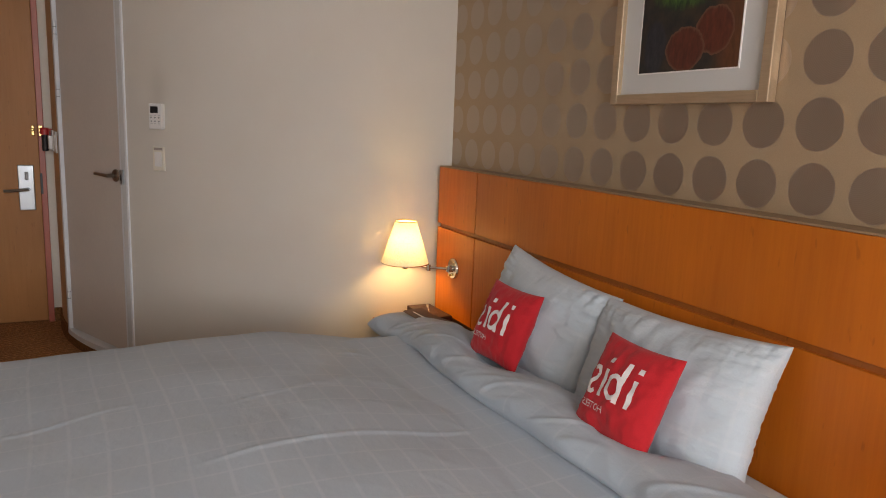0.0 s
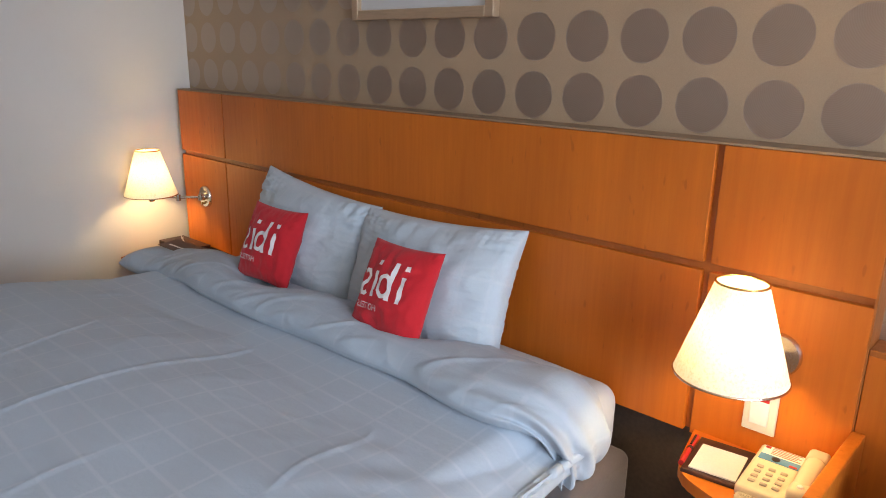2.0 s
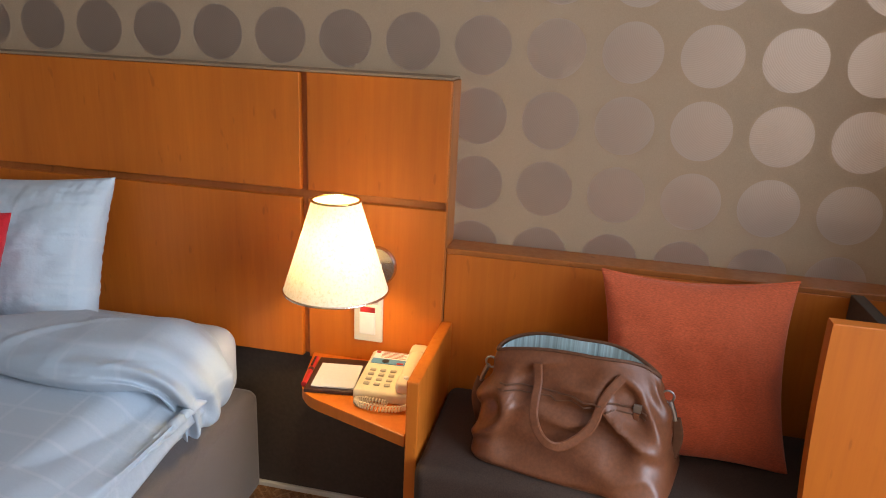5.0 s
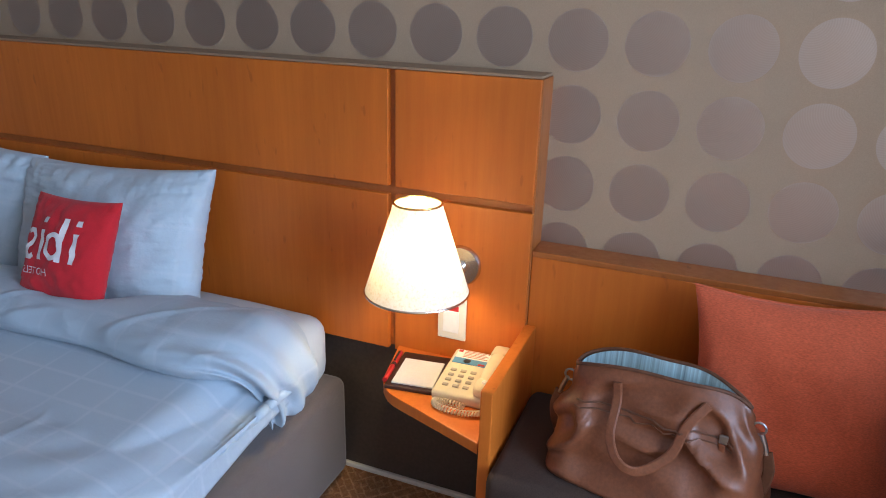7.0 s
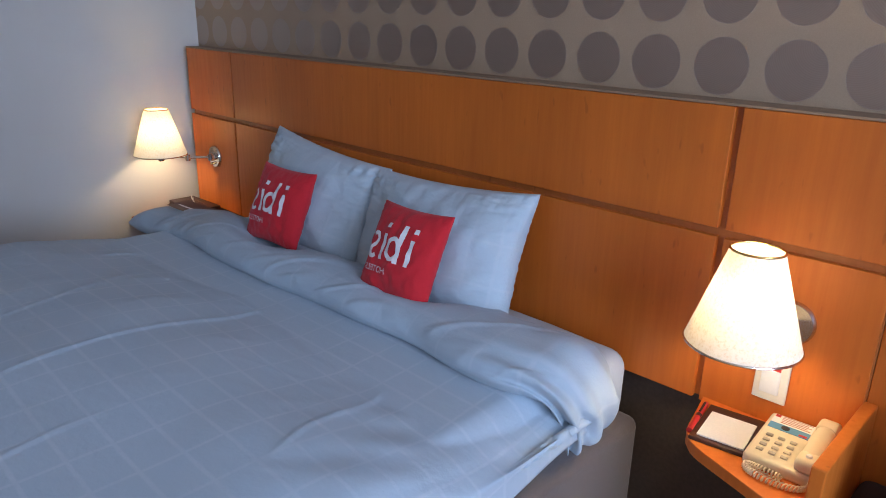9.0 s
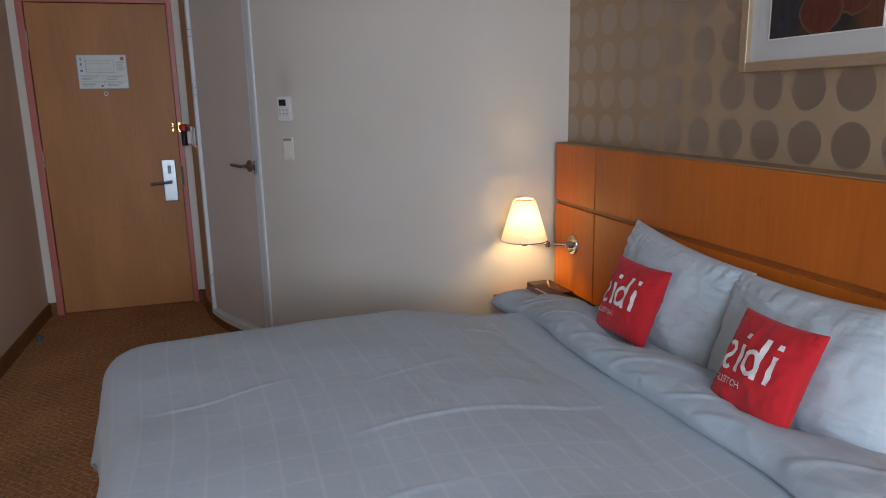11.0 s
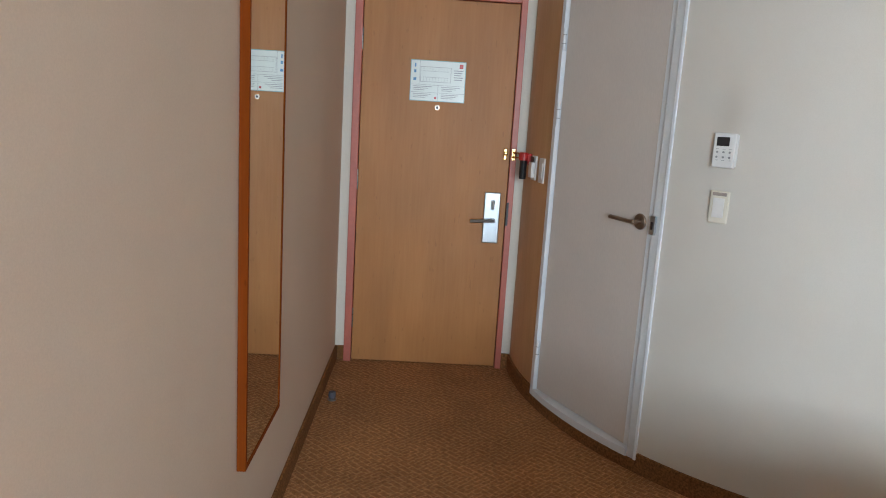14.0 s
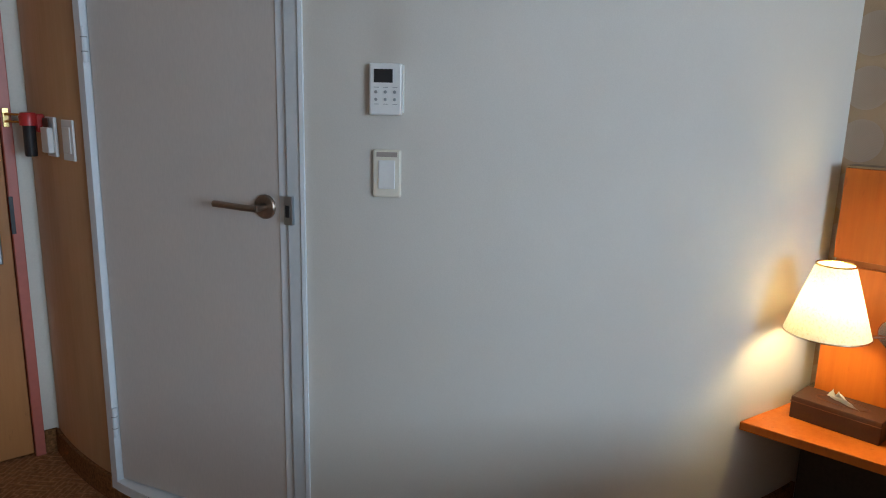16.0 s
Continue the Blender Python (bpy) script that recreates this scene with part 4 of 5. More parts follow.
def roll_place(u, v):
    """The turned-down band: a soft flattened roll swept across the bed and down over its near edge."""
    L = 2.17
    q = 3.165 - L * v
    edge, rad = DY0 + 0.080, 0.075
    if q > edge:
        y, dz, lean = q, 0.0, 0.0
    else:
        a = min((edge - q) / rad, 1.45)
        rest = max(0.0, edge - q - 1.45 * rad)
        y = edge - rad * math.sin(a) - rest * 0.1
        dz = -rad * (1 - math.cos(a)) - rest
    cx = 1.412 + 0.016 * math.sin(q * 6.4 + 2.4) + 0.012 * noise.noise(Vector((q * 4, 0, 0))) + 0.050 * smoothstep(1.85, 1.45, q) + 0.050 * smoothstep(1.30, 1.02, q)
    half = 0.122 + 0.012 * smoothstep(1.7, 1.4, q) - 0.035 * smoothstep(1.25, 1.0, q) + 0.014 * noise.noise(Vector((q * 3.3, 5, 0)))
    high = 0.056 + 0.006 * noise.noise(Vector((q * 4.2, 9, 0)))
    end = min(1.0, (1 - v) / 0.04, v / 0.03)
    high *= 0.35 + 0.65 * math.sqrt(max(end, 0.0))
    a = 2 * math.pi * u
    c, s = math.cos(a), math.sin(a)
    px = half * math.copysign(abs(c) ** 0.92, c)
    pz = high * math.copysign(abs(s) ** 0.95, s) * (1 - 0.35 * smoothstep(-0.2, 1.0, c))
    # soft swells, drawn creases that run down across the roll, and deep gathers at the hanging end
    end_fold = smoothstep(1.42, 1.02, q)
    wr = 0.007 * noise.noise(Vector((u * 4 + q * 2, q * 4, 1))) + 0.002 * noise.noise(Vector((u * 5, q * 19, 3)))
    drawn = 1 - abs(noise.noise(Vector((q * 7.5 + 1.3 * math.cos(2 * math.pi * u), u * 2.4, 21.0))))
    wr += 0.005 * (max(0.0, drawn - 0.84) / 0.16 - 0.15) * max(0.0, s) ** 0.5
    for at, wide, deep in ((0.31, 0.036, 0.012), (0.42, 0.030, 0.020), (0.20, 0.040, 0.009), (0.50, 0.03, 0.014)):
        d = (u - at - 0.10 * (q - 1.15) - 0.012 * math.sin(q * 23)) / wide
        wr += deep * end_fold * (math.exp(-d * d) - 0.8 * math.exp(-(d - 1.6) ** 2))
    wr += 0.014 * smoothstep(0.86, 1.0, v) * noise.noise(Vector((u * 8, q * 13, 6)))
    tilt = 0.008 * c
    # dented where the red cushions lean on it
    for at in (1.73, 2.37):
        tilt -= 0.074 * math.exp(-((q - at) / 0.15) ** 2) * smoothstep(-0.5, 0.5, c) * max(0.0, s)
    n_y, n_z = (0.0, 1.0)
    if q <= edge:
        aa = min((edge - q) / rad, 1.45)
        n_y, n_z = -math.sin(aa), math.cos(aa)
    z0 = 0.570 + dz - 0.052 * smoothstep(2.6, 3.05, q)
    return Vector((cx + px + wr * c, y + n_y * (pz + wr), z0 + n_z * (pz + wr) + tilt * n_z))


part("turned_down_edge", grid(129, 380, roll_place, uv=lambda u, v: (0.45 * u + 0.05, 2.16 * v), closed_u=True), linen("duvet_reverse_cotton", (0.42, 0.505, 0.575), check=0.10, wrinkle=0.30), duvet, "turned-down band with soft creases", True)


# ---- pillows and cushions ----
def cushion_shape(w, h, t, ears=0.07, sag=0.0, seed=0.0, puff=0.55):
    """Where a point (a, b) of -1..1 lies on the front (side 1) or back (side -1) of a stuffed cushion; y is its thickness."""
    def place(a, b, side):
        x = a * w / 2 * (1 - ears * (1 - b * b) * abs(a))
        z = b * h / 2 * (1 - ears * 0.8 * (1 - a * a) * abs(b))
        body = max(0.0, (1 - a * a) * (1 - b * b)) ** puff
        y = t / 2 * body
        n = noise.noise(Vector((a * 2.1 + seed, b * 2.1, side * 3.0)))
        m = noise.noise(Vector((a * 6.3 + seed, b * 5.1, side * 5.0)))
        rim = max(0.0, max(abs(a), abs(b)) - 0.72) / 0.28
        along = a if abs(b) > abs(a) else b
        pucker = noise.noise(Vector((along * 13 + seed, 2.0, side))) * rim * (1 - rim)
        y *= 1 + 0.22 * n
        y += (0.006 * m + 0.010 * max(0.0, 0.25 - abs(noise.noise(Vector((a * 3.0 + b * 2.0 + seed, b * 3.0 - a * 1.5, side * 2.0))))) * 4 * t) * body + 0.016 * pucker * t / 0.14
        if t > 0.15:  # drawn creases that fan in from the seams of a full pillow
            across = 1 - abs(noise.noise(Vector((a * 1.6 + seed, b * 13.0 + 0.9 * noise.noise(Vector((a * 2.5, b * 2.5, seed))), side * 7.0))))
            down = 1 - abs(noise.noise(Vector((a * 13.0 + seed, b * 1.5, side * 9.0))))
            y += (0.0042 * max(0.0, across - 0.72) / 0.28 * smoothstep(0.15, 0.80, abs(a)) + 0.0026 * max(0.0, down - 0.76) / 0.24 * smoothstep(0.35, 0.85, abs(b))) * min(1.0, 3 * body)
        z -= sag * body
        return Vector((x, -side * y, z))
    return place


def cushion_bm(place, n=52):
    bm = bmesh.new()
    layer = bm.loops.layers.uv.new("UVMap")
    sides = {}
    for side in (1, -1):
        for i in range(n + 1):
            for j in range(n + 1):
                rim = i in (0, n) or j in (0, n)
                if side == -1 and rim:
                    sides[side, i, j] = sides[1, i, j]
                    continue
                a, b = math.sin(math.pi / 2 * (2 * i / n - 1)), math.sin(math.pi / 2 * (2 * j / n - 1))
                sides[side, i, j] = bm.verts.new(place(a, b, side))
    for side in (1, -1):
        for i in range(n):
            for j in range(n):
                q = [(i, j), (i + 1, j), (i + 1, j + 1), (i, j + 1)]
                f = bm.faces.new([sides[(side,) + c] for c in q])
                for loop in f.loops:
                    loop[layer].uv = (loop.vert.co.x, loop.vert.co.z)
    return bm


def stroke_on(place, line, wide, lift=0.0035):
    """A printed stroke of even width along a line of (a, b) points on the front of a cushion."""
    pts = []
    for (a0, b0), (a1, b1) in zip(line, line[1:]):
        n = max(1, round(math.hypot(a1 - a0, b1 - b0) / 0.03))
        pts += [Vector((a0 + (a1 - a0) * k / n, b0 + (b1 - b0) * k / n)) for k in range(n)]
    pts.append(Vector(line[-1]))
    bm = bmesh.new()
    rows = []
    for i, p in enumerate(pts):
        d = (pts[min(i + 1, len(pts) - 1)] - pts[max(i - 1, 0)]).normalized()
        side = Vector((d.y, -d.x)) * wide / 2
        rows.append([bm.verts.new(place(p.x + side.x * k, p.y + side.y * k, 1) + Vector((0, -lift, 0))) for k in (-1, 0, 1)])
    for r0, r1 in zip(rows, rows[1:]):
        for k in range(2):
            bm.faces.new((r0[k], r0[k + 1], r1[k + 1], r1[k]))
    return bm


def text_on(place, words, a, b, high, lift=0.0065):
    """Mirrored lettering in the built-in font, laid on the front of a cushion round (a, b)."""
    curve = bpy.data.curves.new("lettering", "FONT")
    curve.body, curve.align_x, curve.align_y = words, "CENTER", "CENTER"
    ob = bpy.data.objects.new("lettering", curve)
    me = bpy.data.meshes.new_from_object(ob)
    bpy.data.objects.remove(ob)
    bm = bmesh.new()
    bm.from_mesh(me)
    bpy.data.meshes.remove(me)
    size = high / 0.7
    for v in bm.verts:
        v.co = place(a - v.co.x * size * 0.95, b + v.co.y * size, 1) + Vector((0, -lift, 0))
    return bm


def pillow(at, seed):
    t = thing("pillow", at, "plump white checked pillow leaning on the headboard", "pillow", group="pillows")
    part("case", cushion_bm(cushion_shape(0.67, 0.435, 0.20, 0.095, 0.014, seed, 0.42), 96), PILLOW, t, "", True)
    return t


# cushions face the bed's foot: local -y is the front
pillow(pose(1.640, 1.785, 0.664, -20, -3.0, -90), 1.0)
pillow(pose(1.655, 2.415, 0.677, -19, 5.0, -91), 5.0)


def red_cushion(at, seed):
    t = thing("throw_cushion", at, "small bright red cushion with white print, propped on a pillow", "cushion", group="red cushions")
    place = cushion_shape(0.272, 0.272, 0.105, 0.085, 0.004, seed, 0.46)
    part("cover", cushion_bm(place, 60), RED, t, "", True)
    # white device: two dotted bars, an oval ring with a tall bar and a waved band
    for stroke in ([(0.48, -0.22), (0.48, 0.33)], [(0.185, -0.22), (0.185, 0.60)], [(-0.27, -0.22), (-0.27, 0.33)]):
        part("white_print", stroke_on(place, stroke, 0.105), PRINT, t, "", True)
    for a in (0.48, -0.27):
        part("white_print", stroke_on(place, [(a, 0.47), (a, 0.58)], 0.115), PRINT, t, "", True)
    part("white_print", stroke_on(place, [(0.03 + 0.16 * math.cos(k * math.pi / 12), 0.055 + 0.215 * math.sin(k * math.pi / 12)) for k in range(25)], 0.095), PRINT, t, "", True)
    wave = [(-0.47, -0.15), (-0.52, -0.20), (-0.62, -0.20), (-0.68, -0.12), (-0.64, -0.01), (-0.54, 0.08), (-0.50, 0.19), (-0.56, 0.29), (-0.66, 0.29), (-0.71, 0.24)]
    part("white_print", stroke_on(place, wave, 0.090), PRINT, t, "", True)
    part("small_print", text_on(place, "HOTELS", -0.34, -0.45, 0.135), PRINT, t, "mirrored white lettering", True)
    return t


red_cushion(pose(1.479, 1.740, 0.699, -25.8, -0.9, -89), 2.0)
red_cushion(pose(1.500, 2.392, 0.700, -22.4, 1.0, -85), 8.0)

coral = thing("throw_cushion", pose(1.660, 0.075, 0.605, -17, -2, -88), "coral-orange woven square cushion on the bench", "cushion")
part("cover", cushion_bm(cushion_shape(0.40, 0.40, 0.13, 0.12, 0.0, 11.0)), CORAL, coral, "", True)
part("piping", tube([cushion_shape(0.40, 0.40, 0.13, 0.12, 0.0, 11.0)(a, b, 1) for a, b in [(-1 + i / 10, 1) for i in range(21)]], 0.003, 6), CORAL, coral, "", True)


# ---- wall lamps ----
def wall_lamp(y, z, shade_xyz, reach, label):
    """A swing-arm lamp: wall plate, knob, jointed arm, conical shade with metal rims, socket and bulb."""
    t = thing("wall_lamp", (FRONT_X, y, z), label, "wall lamp", group="bedside wall lamps")
    o = Vector(shade_xyz) - Vector((FRONT_X, y, z))
    part("wall_plate", lathe([(0, 0), (0.050, 0.0), (0.050, 0.006), (0.046, 0.012), (0.018, 0.015), (0.016, 0.03), (0, 0.032)], 40, "x"), CHROME, t, "brushed nickel round plate", True)
    part("switch_knob", moved(lathe([(0, 0), (0.006, 0), (0.006, 0.016), (0, 0.018)], 16, "x"), pose(-0.012, 0.0, -0.030)), BRASS, t, "small brass knob", True)
    elbow = Vector(reach)
    part("arm", join(tube([(-0.025, 0, 0), elbow], 0.006, 12), tube([elbow, (o.x, o.y, o.z + 0.0)], 0.0055, 12),
                     moved(lathe([(0, -0.014), (0.011, -0.014), (0.011, 0.014), (0, 0.014)], 16), Matrix.Translation(elbow)),
                     moved(lathe([(0, -0.014), (0.011, -0.014), (0.011, 0.014), (0, 0.014)], 16), pose(-0.03, 0, 0))), CHROME, t, "jointed nickel arm", True)
    part("socket", moved(lathe([(0, -0.030), (0.013, -0.030), (0.015, -0.022), (0.015, 0.020), (0, 0.020)], 24), Matrix.Translation(o)), CHROME, t, "", True)
    part("bulb", moved(lathe([(0, 0.020), (0.013, 0.022), (0.016, 0.035), (0.028, 0.060), (0.030, 0.077), (0.022, 0.097), (0, 0.105)], 24), Matrix.Translation(o)), BULB, t, "glowing bulb", True)
    r0, r1, z0, z1 = 0.114, 0.051, 0.0, 0.200
    shade = part("shade", moved(lathe([(r0, z0), (r0 * 0.5 + r1 * 0.5, (z0 + z1) / 2), (r1, z1)], 64), Matrix.Translation(o)), SHADE, t, "cream parchment shade, lit", True)
    for r, zz in ((r0, z0), (r1, z1)):
        ring = [(r * math.cos(2 * math.pi * k / 48), r * math.sin(2 * math.pi * k / 48), zz) for k in range(49)]
        part("rim", moved(tube(ring, 0.0026, 8), Matrix.Translation(o)), CHROME if zz == z0 else BRASS, shade, "metal rim", True)
    part("shade_ring", moved(join(*[tube([(0, 0, 0.03), (r0 * 0.93 * math.cos(a), r0 * 0.93 * math.sin(a), 0.012)], 0.0016, 6) for a in (0.3, 2.4, 4.5)]), Matrix.Translation(o)), CHROME, t)
    for b in t.children:
        if b.name.startswith("bulb"):
            b.visible_shadow = False
    lamp("lamp_light", "POINT", BULB_POWER, BULB_COLOUR, Matrix.Translation(Vector(shade_xyz) + Vector((0, 0, 0.098))), radius=0.026)
    return t


wall_lamp(0.810, 0.714, (1.598, 0.846, 0.713), (-0.085, 0.05, 0.0), "nickel swing-arm wall lamp, lit cream shade, above the telephone")
wall_lamp(3.352, 0.688, (1.572, 3.470, 0.705), (-0.11, 0.055, 0.0), "nickel swing-arm wall lamp, lit cream shade, by the bowed wall")

# ---- bedside wall switch ----
plate = thing("light_switch", (FRONT_X, 0.828, 0.574), "white bedside switch plate with a red label", "switch", group="wall switches")
part("plate", box(-0.008, -0.0005, -0.037, 0.037, -0.060, 0.060, 0.003), PLASTIC, plate)
part("rocker", box(-0.012, -0.008, -0.020, 0.022, -0.040, 0.018, 0.002), WHITE_PLASTIC, plate)
part("red_label", box(-0.0095, -0.0075, -0.018, 0.020, 0.018, 0.032, 0.0003), RED_PLASTIC, plate, "red label")
part("grey_label", box(-0.0095, -0.0075, -0.026, 0.012, 0.041, 0.055, 0.0003), plain("grey_label_paper", (0.5, 0.48, 0.46), 0.6), plate)

# ---- telephone, note pad, tissue box ----
phone = thing("telephone", pose(1.676, 0.733, SHELF_Z, 0, 0, -87) @ Matrix.Scale(0.9, 4), "cream push-button telephone on the bedside shelf", "telephone")
body = box(-0.080, 0.080, -0.105, 0.105, 0.0, 0.030, 0.008, 3)
for v in body.verts:
    if v.co.z > 0.015:
        v.co.z += 0.06 * (v.co.y + 0.105)
part("body", body, PHONE_CASE, phone, "", True)


def top_z(y):
    return 0.0302 + 0.06 * (y + 0.105)


def on_top(x0, x1, y0, y1, h, r=0.0):
    b = box(x0, x1, y0, y1, 0.0, h, r)
    for v in b.verts:
        v.co.z += top_z(v.co.y)
    return b


for r in range(4):
    for c in range(3):
        part("key", on_top(-0.061 + c * 0.027, -0.045 + c * 0.027, -0.078 + r * 0.023, -0.067 + r * 0.023, 0.0045, 0.0022), GREY_KEY, phone, "", True)
part("label_card", on_top(-0.070, 0.022, 0.032, 0.098, 0.0010), PAPER_WHITE, phone, "printed label card")
part("blue_band", on_top(-0.070, 0.022, 0.032, 0.058, 0.0016), BLUE_INK, phone, "blue printed band")
part("label_text", join(*[on_top(-0.050, 0.018 - 0.008 * (i % 2), 0.065 + i * 0.007, 0.0675 + i * 0.007, 0.0016) for i in range(5)]), plain("red_text_print", (0.45, 0.16, 0.12), 0.6), phone, "text lines")
part("red_mark", on_top(-0.068, -0.056, 0.086, 0.096, 0.0016), RED_PLASTIC, phone)
part("red_mark", on_top(0.0, 0.018, 0.034, 0.042, 0.0022), RED_PLASTIC, phone)
part("round_picture", moved(lathe([(0, 0.0022), (0.010, 0.0022), (0.010, 0), (0, 0)], 20), pose(-0.032, 0.046, top_z(0.046))), BLACK, phone)
hs = [Vector((0.052, y, top_z(y) + 0.014 + 0.012 * math.sin(math.pi * (y + 0.1) / 0.2))) for y in [-0.098 + 0.0196 * i for i in range(11)]]
handset = part("handset", join(tube(hs, 0.021, 14, 0.62), moved(box(-0.024, 0.024, -0.028, 0.026, -0.012, 0.022, 0.011, 3), pose(0.052, -0.080, top_z(-0.08) + 0.012)),
                               moved(box(-0.024, 0.024, -0.026, 0.028, -0.012, 0.022, 0.011, 3), pose(0.052, 0.078, top_z(0.078) + 0.012))), PHONE_CASE, phone, "cream handset in its cradle", True)
part("lamp_lens", moved(lathe([(0, 0.006), (0.006, 0.005), (0.008, 0), (0, 0)], 16), pose(0.052, -0.082, top_z(-0.08) + 0.033)), WHITE_PLASTIC, handset, "", True)
way = [Vector(q) for q in ((0.070, -0.098, 0.030), (0.062, -0.128, 0.012), (0.015, -0.146, 0.010), (-0.045, -0.140, 0.010), (-0.068, -0.118, 0.010), (-0.040, -0.113, 0.010), (0.010, -0.118, 0.010))]
coil = []
for i in range(420):
    q = i / 419 * (len(way) - 1.001)
    k, f0 = int(q), q - int(q)
    p0, p1, p2, p3 = (way[max(0, min(len(way) - 1, k + j))] for j in (-1, 0, 1, 2))
    c0 = 0.5 * ((2 * p1) + (p2 - p0) * f0 + (2 * p0 - 5 * p1 + 4 * p2 - p3) * f0 * f0 + (3 * p1 - p0 - 3 * p2 + p3) * f0 ** 3)
    ang = i / 419 * 2 * math.pi * 42
    coil.append(c0 + Vector((0.0020 * math.cos(ang), 0.0070 * math.cos(ang), 0.0070 * math.sin(ang))))
part("coiled_cord", tube(coil, 0.0019, 5), PHONE_CASE, phone, "coiled cream cord", True)

pad = thing("note_pad", pose(1.668, 0.868, SHELF_Z, 0, 0, 8), "dark brown note pad holder with a white sheet", "note pad")
part("holder", box(-0.082, 0.082, -0.062, 0.062, 0.0, 0.010, 0.002), BROWN_LEATHERETTE, pad, "dark brown leatherette holder")
part("paper", box(-0.070, 0.045, -0.052, 0.048, 0.0102, 0.0135, 0.0004), PAPER_WHITE, pad, "white sheets")
pen = thing("pen", pose(1.668, 0.938, SHELF_Z + 0.013, 0, 0, 10), "red ballpoint pen beside the note pad", "pen")
part("barrel", tube([(-0.070, 0, 0), (-0.062, 0, 0), (0.068, 0, 0)], 0.0065, 12), RED_PLASTIC, pen, "", True)
part("clip", box(0.012, 0.060, -0.0025, 0.0025, 0.0065, 0.009, 0.0008), BLACK, pen, "black clip")
part("grip_band", tube([(-0.004, 0, 0), (0.008, 0, 0)], 0.0070, 12), BLACK, pen)
pen.location.z = SHELF_Z + 0.0085

tissue = thing("tissue_box", pose(1.695, 3.440, LEFT_SHELF_Z, 0, 0, 2), "dark brown leatherette tissue box on the bedside shelf", "tissue box")
part("case", box(-0.062, 0.062, -0.125, 0.125, 0.0, 0.070, 0.003), BROWN_LEATHERETTE, tissue)
part("lid_seam", box(-0.0635, 0.0635, -0.1265, 0.1265, 0.053, 0.055), LEATHER_DARK, tissue)
part("slot_rim", moved(tube([(0.028 * math.cos(2 * math.pi * k / 32), 0.075 * math.sin(2 * math.pi * k / 32), 0.0705) for k in range(33)], 0.0016, 6), pose(0, 0, 0)), LEATHER_DARK, tissue, "", True)
part("tissue", grid(14, 14, lambda u, v: Vector(((u - 0.5) * 0.05 * (1 - 0.5 * v) + 0.006 * noise.noise(Vector((u * 4, v * 4, 0))), (u - 0.5) * 0.11 * (1 - 0.75 * v) + 0.02 * v,
                                                  0.069 + 0.036 * v * (0.75 + 0.25 * math.sin(u * 7)) + 0.004 * noise.noise(Vector((u * 6, v * 6, 3)))))), TISSUE, tissue, "white tissue pulled up", True)
leaf_card = thing("leaflet", pose(1.470, 2.945, 0.576, 7, 3, 24), "dark brown printed leaflet lying on the turned-down duvet", "leaflet")
part("card", grid(10, 6, lambda u, v: Vector(((u - 0.5) * 0.12, (v - 0.5) * 0.20, 0.008 * (2 * v - 1) ** 2))), LEAFLET, leaf_card, "", True)
part("stripe", grid(4, 4, lambda u, v: Vector((-0.02 + u * 0.012, (v - 0.5) * 0.16, 0.008 * ((v - 0.5) * 1.52) ** 2 + 0.0008))), PAPER_WHITE, leaf_card, "", True)

# ---- framed picture ----
PIC_Y0, PIC_Y1, PIC_Z0, PIC_Z1 = 1.715, 2.345, 1.448, 2.06
pic = thing("framed_picture", (WALL_X, 0, 0), "still life with fruit in a champagne frame with a pale mat", "picture")
FW = 0.032
for y0, y1, z0, z1 in ((PIC_Y0, PIC_Y0 + FW, PIC_Z0, PIC_Z1), (PIC_Y1 - FW, PIC_Y1, PIC_Z0, PIC_Z1), (PIC_Y0 + FW, PIC_Y1 - FW, PIC_Z0, PIC_Z0 + FW), (PIC_Y0 + FW, PIC_Y1 - FW, PIC_Z1 - FW, PIC_Z1)):
    part("frame_bar", box(-0.032, -0.001, y0, y1, z0, z1, 0.003), PICTURE_FRAME, pic)
part("mat", box(-0.014, -0.002, PIC_Y0 + FW, PIC_Y1 - FW, PIC_Z0 + FW, PIC_Z1 - FW), MAT_BOARD, pic, "pale grey mat")
IY0, IY1, IZ0, IZ1 = 1.830, 2.235, 1.540, 1.972


